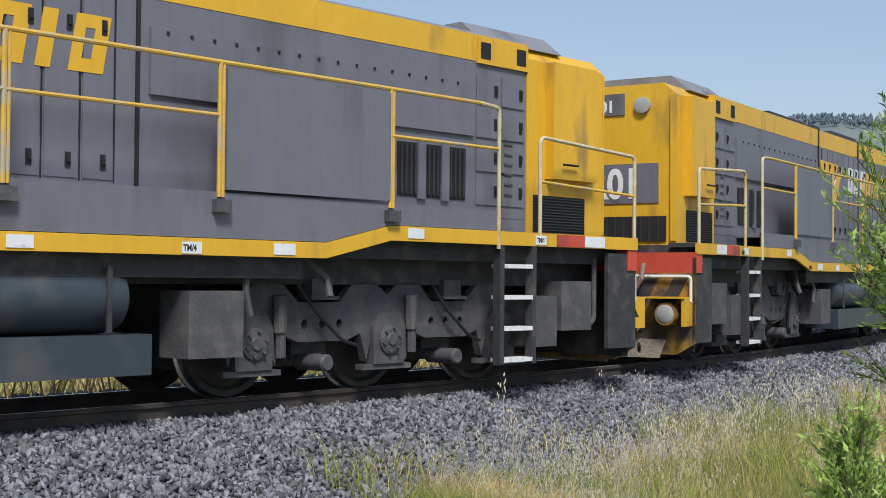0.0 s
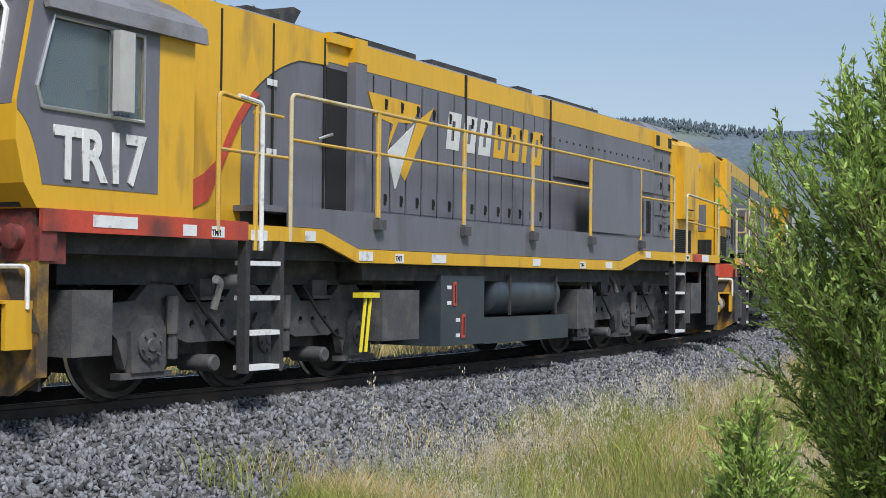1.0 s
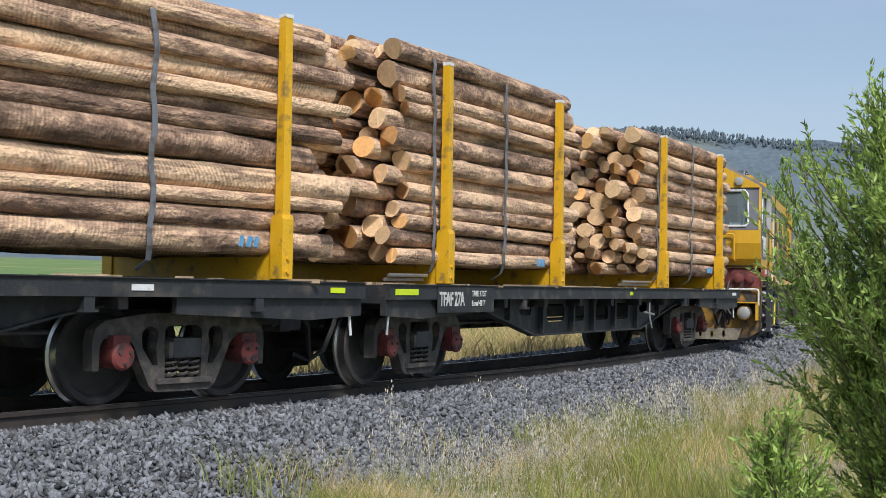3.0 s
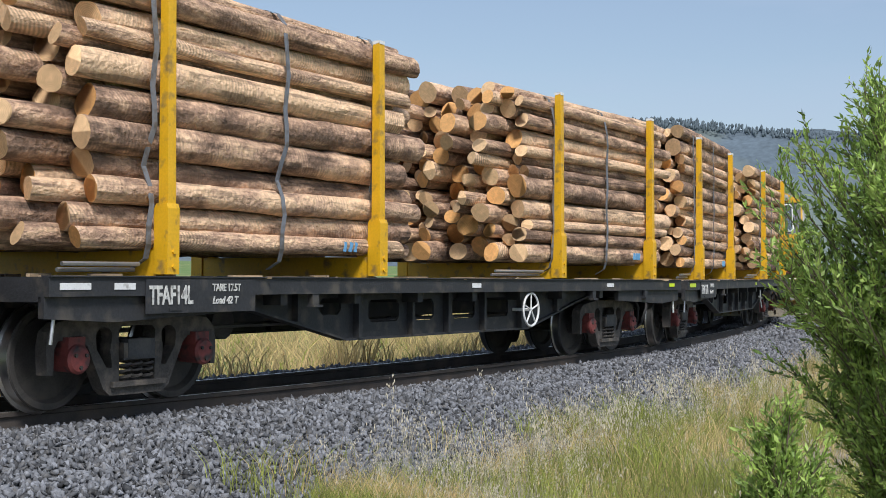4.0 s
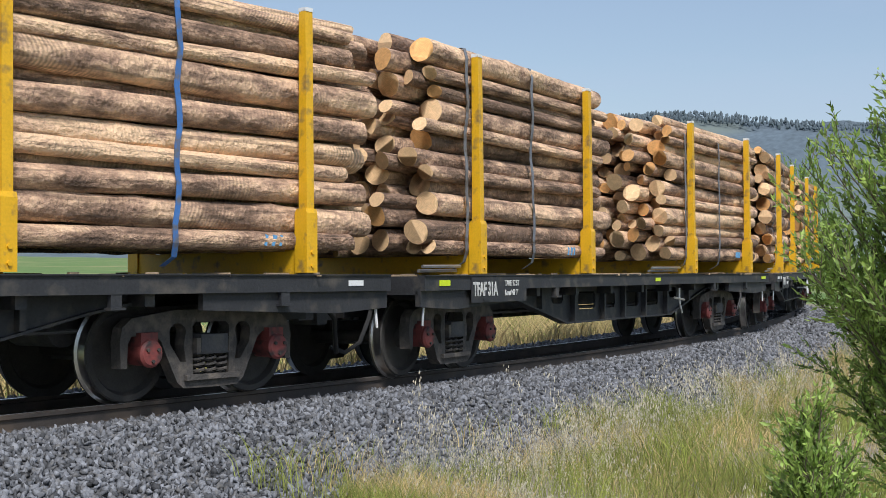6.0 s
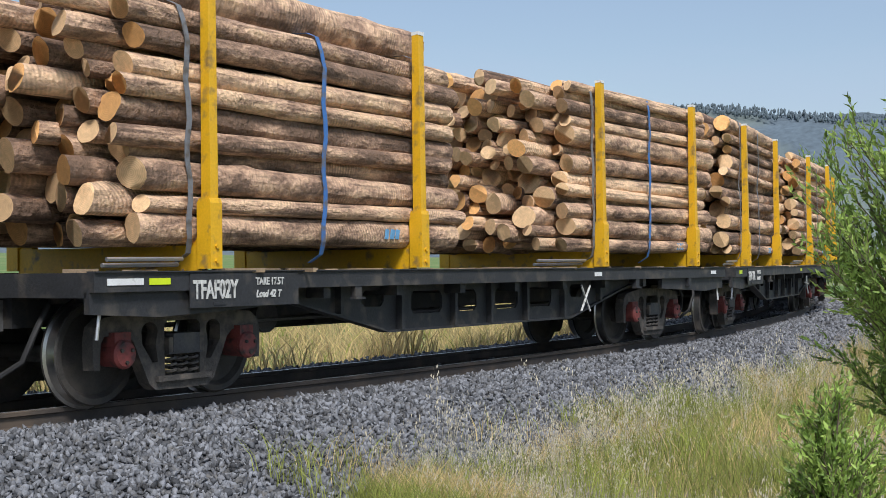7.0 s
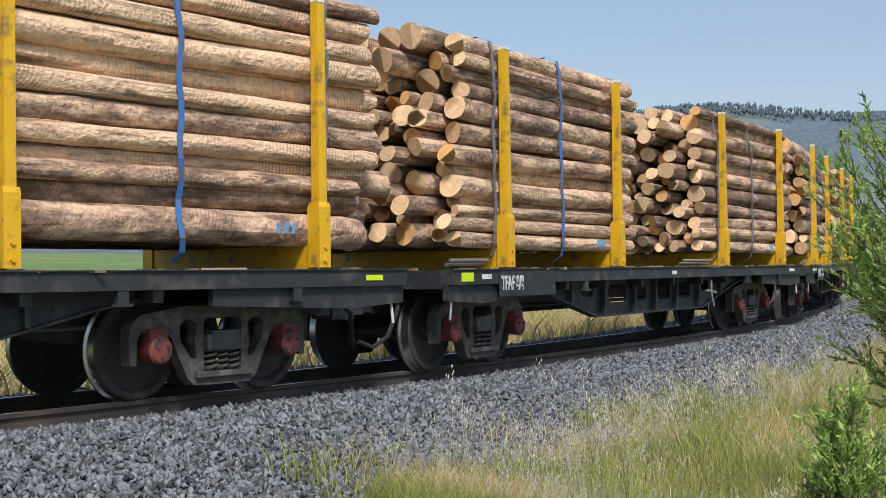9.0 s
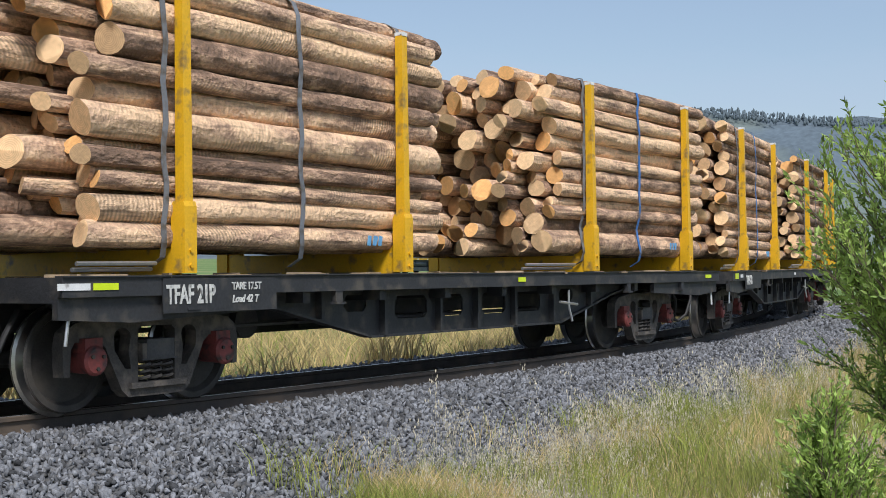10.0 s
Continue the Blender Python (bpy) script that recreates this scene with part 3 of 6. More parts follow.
# ---- hills and far trees ----
def hills():
    bm = bmesh.new()
    az = np.linspace(-70, 120, 260)
    rows = []
    for r, share in ((700, 0.0), (780, 0.25), (860, 0.55), (930, 0.85), (980, 1.0), (1080, 0.8)):
        row = []
        for a in az:
            h = 82 + 22 * noise.noise((a * 0.045, 7, 0)) + 9 * noise.noise((a * 0.15, 2, 0)) + 26 * math.exp(-((a - 30) / 18) ** 2)
            h *= 0.07 + 0.93 / (1 + math.exp((a - 45) / 2.2))
            top = 2.0 * noise.noise((a * 6.0, 1, r * 0.01)) + 1.5 * noise.noise((a * 17.0, 4, 0)) if share > 0.2 else 0
            rr = r + 30 * noise.noise((a * 0.1, r * 0.01, 4))
            z = GROUND_Z - 2 + (h + 6 * noise.noise((a * 0.4, r * 0.02, 9))) * share + top
            row.append(bm.verts.new((rr * math.cos(radians(a)), rr * math.sin(radians(a)) - 9, z)))
        rows.append(row)
    for p, q in zip(rows, rows[1:]):
        for k in range(len(az) - 1):
            bm.faces.new((p[k], p[k + 1], q[k + 1], q[k]))
    tagged(new("hills", finish(bm, "hills", HILL, smooth=True)), "distant wooded hills with blue haze painted into their colour, under a hazy sky", "hills", kind="structure")
    # trees along the skyline
    rng = np.random.default_rng(9)
    bm = bmesh.new()
    bmesh.ops.create_icosphere(bm, subdivisions=1, radius=1)
    bm.verts.index_update()
    v = np.array([x.co[:] for x in bm.verts])
    f = np.array([[x.index for x in y.verts] for y in bm.faces])
    bm.free()
    places, scales = [], []
    for a in rng.uniform(-10, 75, 5000):
        h = 82 + 22 * noise.noise((a * 0.045, 7, 0)) + 9 * noise.noise((a * 0.15, 2, 0)) + 26 * math.exp(-((a - 30) / 18) ** 2)
        h *= 0.07 + 0.93 / (1 + math.exp((a - 45) / 2.2))
        share = rng.uniform(0.93, 1.01)
        r = float(np.interp(share, [0.25, 0.55, 0.85, 1.0], [780, 860, 930, 980])) - 4 + 30 * noise.noise((a * 0.1, 9.5, 4))
        k = rng.uniform(0.6, 1.5)
        places.append((r * math.cos(radians(a)), r * math.sin(radians(a)) - 9, GROUND_Z - 2 + h * min(share, 1.0) + 1))
        scales.append((0.7 * k, 0.7 * k, 1.5 * k * rng.uniform(0.5, 1.6)))
    jitter = [v * (1 + 0.25 * rng.uniform(-1, 1, (len(v), 1))) for _ in range(6)]
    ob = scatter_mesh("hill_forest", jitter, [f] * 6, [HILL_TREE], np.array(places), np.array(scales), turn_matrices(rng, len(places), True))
    tagged(ob, "far forest covering the hill slopes and skyline, haze painted into its colour", "forest", kind="stuff")


hills()


# ---- shrubs ----
def shrub(name, label, base, height, spread, shoots, sprays, seed, young, reach_out=0.22, profile=(0.7, 0.9, 1.0, 0.95, 0.8, 0.6, 0.35, 0.15)):
    rng = np.random.default_rng(seed)
    root = new(name)
    root.matrix_basis = Matrix.Translation(base)
    stems, twigs = bmesh.new(), bmesh.new()
    lv, lf = [], []
    for k in range(3):
        w = (0.19, 0.22, 0.16)[k]
        lv.append(np.array([(0, 0, 0), (w, 0.35, 0.05), (0, 1, -0.06 - 0.05 * k), (-w, 0.35, 0.05)]))
        lf.append(np.array([(0, 1, 2), (0, 2, 3)]))
    places, scales, rots, tips = [], [], [], []

    def leaf(p, d, size, fresh):
        d = d.normalized()
        q = Matrix.Rotation(rng.uniform(0, 6.28), 3, d) @ d.to_track_quat("Y", "Z").to_matrix()
        (tips if fresh else places).append((p[:], (size,) * 3, np.array(q)))
    trunks = 7
    for i in range(trunks):
        a = 2 * math.pi * i / trunks + rng.uniform(-0.3, 0.3)
        lean = spread * rng.uniform(0.1, 0.5)
        tube(stems, [(0.05 * math.cos(a), 0.05 * math.sin(a), 0), (lean * 0.4 * math.cos(a), lean * 0.4 * math.sin(a), height * 0.3), (lean * math.cos(a), lean * math.sin(a), height * 0.72)], 0.022, 6, 0.006)
    for i in range(shoots):
        a = rng.uniform(0, 2 * math.pi)
        t = rng.uniform(0.03, 1.0)
        reach = spread * float(np.interp(t, [0, 0.25, 0.42, 0.54, 0.70, 0.82, 0.93, 1.0], profile)) * rng.uniform(0.72, 1.08) * (1 + 0.35 * noise.noise((math.cos(a) * 1.6, math.sin(a) * 1.6, t * 4 + seed)))
        start = Vector((0.12 * reach * math.cos(a), 0.12 * reach * math.sin(a), height * t * 0.70))
        end = Vector((reach * math.cos(a), reach * math.sin(a), height * t * 0.86 + 0.14 * height * rng.uniform(0.5, 1)))
        mid = (start + end) / 2 + Vector((rng.uniform(-0.06, 0.06), rng.uniform(-0.06, 0.06), -0.08))

        def along(u):
            return start.lerp(mid, u).lerp(mid.lerp(end, u), u)
        tube(twigs, [along(u) for u in (0, 0.25, 0.5, 0.75, 1)], 0.007, 4, 0.002)
        for k in range(sprays):
            u = 0.22 + 0.78 * (k + rng.uniform(0, 1)) / sprays
            p0 = along(u)
            out = (along(min(1, u + 0.05)) - along(u - 0.05)).normalized()
            d = (out * 0.9 + Vector(rng.normal(0, 0.5, 3)) + Vector((0, 0, 0.45))).normalized()
            ln = reach_out * rng.uniform(0.4, 1.0)
            tube(twigs, [p0, p0 + d * ln], 0.002, 3, 0.001)
            fresh = rng.uniform() < young * (0.45 + 0.75 * u)
            m = int(ln * 115)
            for j in range(m):
                v = (j + 1) / m
                ld = d * 0.95 + Vector(rng.normal(0, 0.42, 3))
                leaf(p0 + d * ln * v + Vector(rng.normal(0, 0.004, 3)), ld, rng.uniform(0.022, 0.040), fresh and v > 0.3)
    part("trunk", stems, TWIG, root, smooth=True)
    tagged(part("twig_tangle", twigs, TWIG, root), kind="stuff")
    for nm, data, mat in (("foliage", places, LEAF), ("young_foliage", tips, LEAF_YOUNG)):
        if data:
            ob = scatter_mesh(nm, lv, lf, [mat], np.array([d[0] for d in data]), np.array([d[1] for d in data]), np.array([d[2] for d in data]))
            ob.parent = root
            tagged(ob, kind="stuff")
    return tagged(root, label, "shrub")


shrub("shrub", "dense green shrub with narrow pale-tipped leaves beside the line", (5.35, -7.58, GROUND_Z), 2.80, 0.69, 600, 18, 21, 0.6, 0.21, (0.34, 0.46, 0.66, 0.94, 1.0, 0.84, 0.56, 0.25))
shrub("shrub", "small yellow-green shrub growing at the foot of the larger one", (4.60, -7.18, GROUND_Z), 1.34, 0.21, 125, 14, 22, 0.45, 0.17)


far_tree = shrub("tree", "single round-crowned green tree in the field beyond the curve", (77.0, 27.0, GROUND_Z), 1.64, 0.62, 150, 14, 23, 0.3)
far_tree.scale = (5, 5, 5)
tagged(far_tree, category="tree")


# ---- wagons ----
def wheelset(name, r, parent, x, tread=True):
    """Axle with two wheels; turns about y."""
    hub = new(name)
    hub.parent = parent
    hub.matrix_basis = Matrix.Translation((x, 0, r))
    bm = bmesh.new()
    lathe(bm, [(0.06, -0.8), (0.06, 0.8)], 12)
    part("axle", bm, WHEEL, hub, smooth=True)
    for sgn in (-1, 1):
        bm = bmesh.new()
        lathe(bm, [(0.05, sgn * 0.66), (0.11, sgn * 0.66), (0.12, sgn * 0.61), (r - 0.09, sgn * 0.585), (r - 0.06, sgn * 0.635), (r - 0.012, sgn * 0.635), (r, sgn * 0.62), (r + 0.004, sgn * 0.535), (r + 0.03, sgn * 0.525), (r + 0.03, sgn * 0.505), (r - 0.06, sgn * 0.505), (r - 0.09, sgn * 0.55), (0.12, sgn * 0.52), (0.05, sgn * 0.50)], 36)
        me = finish(bm, "wheel", [WHEEL, TREAD], smooth=True)
        for p in me.polygons:
            c = p.center
            d = math.hypot(c.x, c.z)
            if d > r - 0.004 and 0.525 < abs(c.y) < 0.63:
                p.material_index = 1
        part("wheel", me, None, hub)
    return hub


WAGON_R = 0.415
HALF_BASE = 0.69


def teardrop(cx, cz, w, top, bottom, lean):
    """A rounded window, wide above and narrow below, leaning towards the middle."""
    pts = []
    for k in range(12):
        a = math.pi * k / 11
        pts.append((cx + w * math.cos(a), cz + top * math.sin(a)))
    return pts + [(cx - w * 0.75, cz - bottom * 0.45), (cx + lean - 0.03, cz - bottom), (cx + lean + 0.03, cz - bottom), (cx + w * 0.9, cz - bottom * 0.4)]


def bogie_sideframe(y0, y1):
    """Cast frame in one piece: top arch, two horn jaws, diagonals and spring plank."""
    bm = bmesh.new()
    right = [(0.0, 0.76), (0.40, 0.76), (0.62, 0.73), (0.84, 0.70), (0.93, 0.63), (0.955, 0.52), (0.945, 0.30), (0.885, 0.30), (0.875, 0.50), (0.84, 0.555), (0.60, 0.555), (0.535, 0.50), (0.47, 0.36), (0.37, 0.16), (0.30, 0.105), (0.0, 0.10)]
    out = right + [(-x, z) for x, z in right[-2:0:-1]]
    middle = [(-0.20, 0.215), (0.20, 0.215), (0.205, 0.62), (0.17, 0.655), (-0.17, 0.655), (-0.205, 0.62)]
    tear = teardrop(0.365, 0.575, 0.088, 0.075, 0.25, -0.06)
    plate(bm, out, [middle, tear, [(-x, z) for x, z in tear[::-1]]], "y", y0, y1)
    return finish(bm, "sideframe", FRAME, bevel=0.012)


def spring_mesh():
    bm = bmesh.new()
    pts = [(0.055 * math.cos(a), 0.055 * math.sin(a), 0.012 * a / 1.57) for a in np.arange(0, 2 * math.pi * 4.6, 0.55)]
    tube(bm, pts, 0.013, 5)
    return finish(bm, "spring", FRAME, smooth=True)


SIDEFRAMES = {-1: bogie_sideframe(-0.88, -0.76), 1: bogie_sideframe(0.76, 0.88)}
SPRING = spring_mesh()


def bogie(parent, x):
    b = new("bogie")
    b.parent = parent
    b.matrix_basis = Matrix.Translation((x, 0, 0))
    sets = []
    bm = bmesh.new()
    box(bm, -0.15, 0.15, -0.93, 0.93, 0.40, 0.55)
    box(bm, -0.19, 0.19, -0.92, 0.92, 0.385, 0.40)
    box(bm, -0.3, 0.3, -0.4, 0.4, 0.6, 0.78)
    box(bm, -0.62, -0.5, -0.6, 0.6, 0.32, 0.40)
    box(bm, 0.5, 0.62, -0.6, 0.6, 0.32, 0.40)
    part("bolster", bm, UNDER, b, bevel=0.01)
    for sgn in (-1, 1):
        part("sideframe", SIDEFRAMES[sgn], None, b)
        boxes("spring_plank", FRAME, b, (-0.30, 0.30, sgn * 0.74, sgn * 0.92, 0.17, 0.214), bevel=0.008)
        for k in (-0.125, 0, 0.125):
            part("spring", SPRING, None, b, at=Matrix.Translation((k, sgn * 0.85, 0.215)))
        for e in (-1, 1):
            boxes("friction_wedge", FRAME, b, (e * 0.155, e * 0.20, sgn * 0.80, sgn * 0.93, 0.40, 0.52), bevel=0.01)
        for e in (-1, 1):
            bm = bmesh.new()
            xc = e * (HALF_BASE + 0.02)
            lathe(bm, [(0.10, sgn * 0.72), (0.105, sgn * 0.93), (0.115, sgn * 0.94), (0.115, sgn * 0.965), (0.095, sgn * 0.985), (0.04, sgn * 0.99)], 16, (xc, 0, WAGON_R))
            cap = part("axle_box", bm, RED_DARK, b, "dull red axle-bearing cap", smooth=True)
            boxes("bearing_adapter", RED_DARK, cap, (xc - 0.085, xc + 0.085, sgn * 0.75, sgn * 0.945, WAGON_R + 0.06, WAGON_R + 0.17), bevel=0.01)
            for k in range(3):
                ba = 2.094 * k + 0.5
                bm = bmesh.new()
                lathe(bm, [(0.016, sgn * 0.975), (0.016, sgn * 1.003)], 6, (xc + 0.062 * math.cos(ba), 0, WAGON_R + 0.062 * math.sin(ba)))
                part("bolt", bm, WHEEL, cap)
    for e in (-1, 1):
        sets.append(wheelset("wheelset", WAGON_R, b, e * HALF_BASE))
    return sets


WHEELSETS = []
STAKES = (-5.01, -1.97, 2.17, 5.23)
BODY = -0.33


def stake_mesh(sgn):
    bm = bmesh.new()
    y = sgn * 1.17
    # stout foot tube, slimmer upper post
    prism(bm, [(y - sgn * -0.075, 1.07), (y - sgn * 0.075, 1.07), (y - sgn * 0.075, 1.60), (y - sgn * 0.05, 1.64), (y + sgn * 0.06, 1.64), (y + sgn * 0.075, 1.60)], "x", -0.068, 0.068)
    prism(bm, [(y + sgn * 0.055, 1.62), (y - sgn * 0.045, 1.62), (y - sgn * 0.04, 3.40), (y + sgn * 0.04, 3.42)], "x", -0.046, 0.046)
    # gusset towards the middle
    prism(bm, [(y - sgn * 0.07, 1.07), (y - sgn * 0.52, 1.07), (y - sgn * 0.52, 1.12), (y - sgn * 0.25, 1.24), (y - sgn * 0.07, 1.50)], "x", -0.035, 0.035)
    for z in (1.13, 1.25):
        lathe(bm, [(0.02, y + sgn * 0.070), (0.02, y + sgn * 0.092)], 6, (0, 0, z))
    return finish(bm, "stake", YELLOW_STAKE, bevel=0.008)


STAKE_MESH = {-1: stake_mesh(-1), 1: stake_mesh(1)}


def soft_slot(x, w, z0, z1, c=0.05):
    return [(x - w + c, z0), (x + w - c, z0), (x + w, z0 + c), (x + w, z1 - c), (x + w - c, z1), (x - w + c, z1), (x - w, z1 - c), (x - w, z0 + c)]


def fishbelly(y0, y1):
    bm = bmesh.new()
    out = [(-3.75, 0.93), (-3.75, 0.83), (-3.35, 0.76), (-1.95, 0.45), (1.95, 0.45), (3.35, 0.76), (3.75, 0.83), (3.75, 0.93)]
    holes = [soft_slot(*h) for h in ((-2.17, 0.18, 0.69, 0.85), (-1.22, 0.29, 0.60, 0.83), (-0.43, 0.20, 0.60, 0.83), (0.43, 0.26, 0.60, 0.83), (1.22, 0.29, 0.60, 0.83), (2.17, 0.18, 0.69, 0.85))]
    plate(bm, out, holes, "y", y0, y1)
    lo, hi = min(y0, y1) - 0.05, max(y0, y1) + 0.05
    box(bm, -1.95, 1.95, lo, hi, 0.430, 0.452)
    for s in (-1, 1):
        prism(bm, [(s * 1.95, 0.430), (s * 1.95, 0.452), (s * 3.35, 0.762), (s * 3.75, 0.832), (s * 3.75, 0.81), (s * 3.35, 0.74)], "y", lo, hi)
    for x in (-2.75, -1.75, -0.75, 0.0, 0.82, 1.75, 2.75):
        box(bm, x - 0.025, x + 0.025, lo - 0.02, hi + 0.02, 0.452 if abs(x) < 1.95 else 0.64, 0.93)
    return finish(bm, "girder", DECK)


GIRDER = {-1: fishbelly(-0.97, -0.95), 1: fishbelly(0.95, 0.97)}


def wagon(code, load_words, brake, refl, label):
    w = new("flat_wagon")
    bm = bmesh.new()
    for s in (-1, 1):
        boxes("side_channel", DECK, w, (-6.3, 6.3, s * 1.25, s * 1.17, 0.90, 1.045), bevel=0.006)
        boxes("headstock", DECK, w, (s * 6.2, s * 6.3, -1.17, 1.17, 0.86, 1.045), bevel=0.006)
    for s in (-1, 1):
        box(bm, -6.3, 6.3, s * 1.17, s * 1.27, 1.045, 1.055)
        prism(bm, [(s * 6.3, 0.90), (s * 6.3, 0.74), (s * 5.6, 0.70), (s * 4.0, 0.76), (s * 4.0, 0.90)], "y", -1.2, -1.14)
        prism(bm, [(s * 6.3, 0.90), (s * 6.3, 0.74), (s * 5.6, 0.70), (s * 4.0, 0.76), (s * 4.0, 0.90)], "y", 1.14, 1.2)
    part("side_sill", bm, DECK, w, bevel=0.006)
    bm = bmesh.new()
    rng = random.Random(code)
    box(bm, -6.2, 6.2, -1.16, 1.16, 1.0, 1.035)
    part("deck", bm, material("bark_strewn_deck_%s" % brake, (0.13, 0.10, 0.075), 0.9, vary=0.4, scale=6, bump=0.6) if "deck_mat" not in KEEP else KEEP["deck_mat"], w, "deck littered with bark and splinters")
    KEEP["deck_mat"] = w.children[-1].data.materials[0]
    bm = bmesh.new()
    for i in range(150):
        x, y = rng.uniform(-6.1, 6.1), rng.choice([rng.uniform(-1.2, -0.7), rng.uniform(-1.2, 1.2)])
        a, ln, wd = rng.uniform(0, 3.14), rng.uniform(0.04, 0.22), rng.uniform(0.006, 0.02)
        c, s2 = math.cos(a), math.sin(a)
        prism(bm, [(x - c * ln - s2 * wd, y - s2 * ln + c * wd), (x - c * ln + s2 * wd, y - s2 * ln - c * wd), (x + c * ln, y + s2 * ln)], "z", 1.036, 1.045 + rng.uniform(0, 0.03))
    tagged(part("bark_litter", bm, STRAW_CHIP, w, "splintered bark and chips"), kind="stuff")
    bm = bmesh.new()
    box(bm, -6.2, 6.2, -0.22, 0.22, 0.62, 0.98)
    for x in np.arange(-5.8, 5.9, 1.16):
        box(bm, x - 0.05, x + 0.05, -1.17, 1.17, 0.80, 0.99)
    part("centre_sill", bm, DECK, w)
    for s in (-1, 1):
        part("girder", GIRDER[s], None, w, at=Matrix.Translation((BODY, 0, 0)))
        for x in (-5.0, -3.1, 3.1, 4.9):
            bm = bmesh.new()
            box(bm, x - 0.05, x + 0.05, s * 1.19, s * 1.245, 0.80, 0.90)
            box(bm, x - 0.07, x + 0.07, s * 1.19, s * 1.27, 0.78, 0.80)
            part("lashing_bracket", bm, DECK, w)
    for x in STAKES:
        for s in (-1, 1):
            part("stake", STAKE_MESH[s], None, w, at=Matrix.Translation((x, 0, 0)))
        for s in (-1, 1):
            boxes("stake_cap", WHITE, w, (x - 0.046, x + 0.046, s * 1.125, s * 1.215, 3.405, 3.44))
        boxes("bunk", YELLOW_STAKE, w, (x - 0.05, x + 0.05, -1.1, 1.1, 1.036, 1.262), label="yellow cross bunk under the logs", bevel=0.006)
    # steel edge bars near the deck edge
    for x0, x1 in ((-6.0, -5.2), (0.7, 1.95)):
        for y, z in ((-1.05, 1.145), (-1.0, 1.10)):
            bm = bmesh.new()
            tube(bm, [(x0, y, z), (x1, y, z + 0.005)], 0.018, 6)
            part("edge_bar", bm, CHROME, w, smooth=True)
    # plate with stencilled code
    boxes("code_plate", DECK, w, (-5.33, -4.0, -1.262, -1.252, 0.76, 1.03))
    lettering("code", code, 0.205, STENCIL, w, pose(-5.30, -1.266, 0.835, 90), 0.003, 0.66, label="white stencilled code")
    if load_words:
        lettering("tare", "TARE 17.5T", 0.085, STENCIL, w, pose(-4.56, -1.266, 0.935, 90), 0.003, 0.85)
        lettering("load_mark", "Load 42 T", 0.085, STENCIL, w, pose(-4.56, -1.266, 0.83, 90), 0.003, 0.9, 0.3)
    for x, wd, hg, mat in refl:
        boxes("reflector", mat, w, (x - wd / 2, x + wd / 2, -1.258, -1.252, 0.975 - hg / 2, 0.975 + hg / 2))
    # white box and lever stand on the far edge between the loads
    boxes("white_box", WHITE, w, (-0.62, -0.38, 1.02, 1.2, 1.05, 1.19), bevel=0.01)
    bm = bmesh.new()
    tube(bm, [(0.35, 1.1, 1.04), (0.40, 1.1, 1.22), (0.5, 1.1, 1.26)], 0.014, 6)
    part("lever", bm, CHROME, w)
    for s in (-1, 1):
        WHEELSETS.extend((hb, WAGON_R) for hb in bogie(w, s * 4.70 + BODY))
    # brake cylinder, rods, hoses, coupler
    bm = bmesh.new()
    for s in (-1, 1):
        lathe(bm, [(0.16, -0.3), (0.16, 0.3)], 14, (s * 3.3, 0, 0.62))
    tube(bm, [(-4.0, -0.5, 0.60), (4.0, -0.5, 0.60)], 0.02, 6)
    tube(bm, [(-4.0, 0.45, 0.55), (4.0, 0.45, 0.55)], 0.025, 6)
    part("brake_rigging", bm, UNDER, w)
    for s in (-1, 1):
        bm = bmesh.new()
        box(bm, s * 6.2, s * 6.52, -0.12, 0.12, 0.60, 0.84)
        box(bm, s * 6.42, s * 6.58, -0.15, 0.15, 0.56, 0.88)
        part("coupler", bm, UNDER, w, bevel=0.02)
        bm = bmesh.new()
        tube(bm, [(s * 6.1, -0.52, 0.80), (s * 6.25, -0.56, 0.62), (s * 6.33, -0.5, 0.38), (s * 6.45, -0.4, 0.28), (s * 6.56, -0.3, 0.34)], 0.024, 7)
        part("brake_hose", bm, RUBBER, w, smooth=True)
        bm = bmesh.new()
        tube(bm, arc([(s * 5.75, -1.12, 0.78), (s * 6.16, -1.16, 0.84), (s * 6.2, -1.16, 0.55)], 1, 0.06), 0.014, 6)
        part("uncoupling_rod", bm, WHITE if s > 0 else CHROME, w, smooth=True)
    if brake == "wheel":
        bm = bmesh.new()
        ring = [(1.30 + 0.20 * math.cos(a), -1.22, 0.68 + 0.20 * math.sin(a)) for a in np.linspace(0, 2 * math.pi, 25)]
        tube(bm, ring, 0.014, 6)
        for k in range(5):
            a = 2 * math.pi * k / 5 + 0.3
            tube(bm, [(1.30, -1.22, 0.68), (1.30 + 0.2 * math.cos(a), -1.22, 0.68 + 0.2 * math.sin(a))], 0.011, 5)
        tube(bm, [(1.30, -1.22, 0.68), (1.30, -0.95, 0.68)], 0.02, 6)
        part("handbrake_wheel", bm, WHITE, w, "white five-spoke handbrake wheel", smooth=True)
    else:
        bm = bmesh.new()
        if brake == "cross":
            for a in (0.9, 2.2):
                tube(bm, [(1.65 - 0.2 * math.cos(a), -1.2, 0.68 - 0.2 * math.sin(a)), (1.65 + 0.2 * math.cos(a), -1.2, 0.68 + 0.2 * math.sin(a))], 0.014, 6)
        else:
            tube(bm, [(1.25, -1.2, 0.70), (1.7, -1.2, 0.66)], 0.016, 6)
            tube(bm, arc([(1.48, -1.2, 0.84), (1.48, -1.2, 0.64), (1.53, -1.22, 0.46)], 1, 0.05), 0.014, 6)
        part("handbrake_lever", bm, STENCIL if brake == "cross" else CHROME, w, "pale handbrake lever", smooth=True)
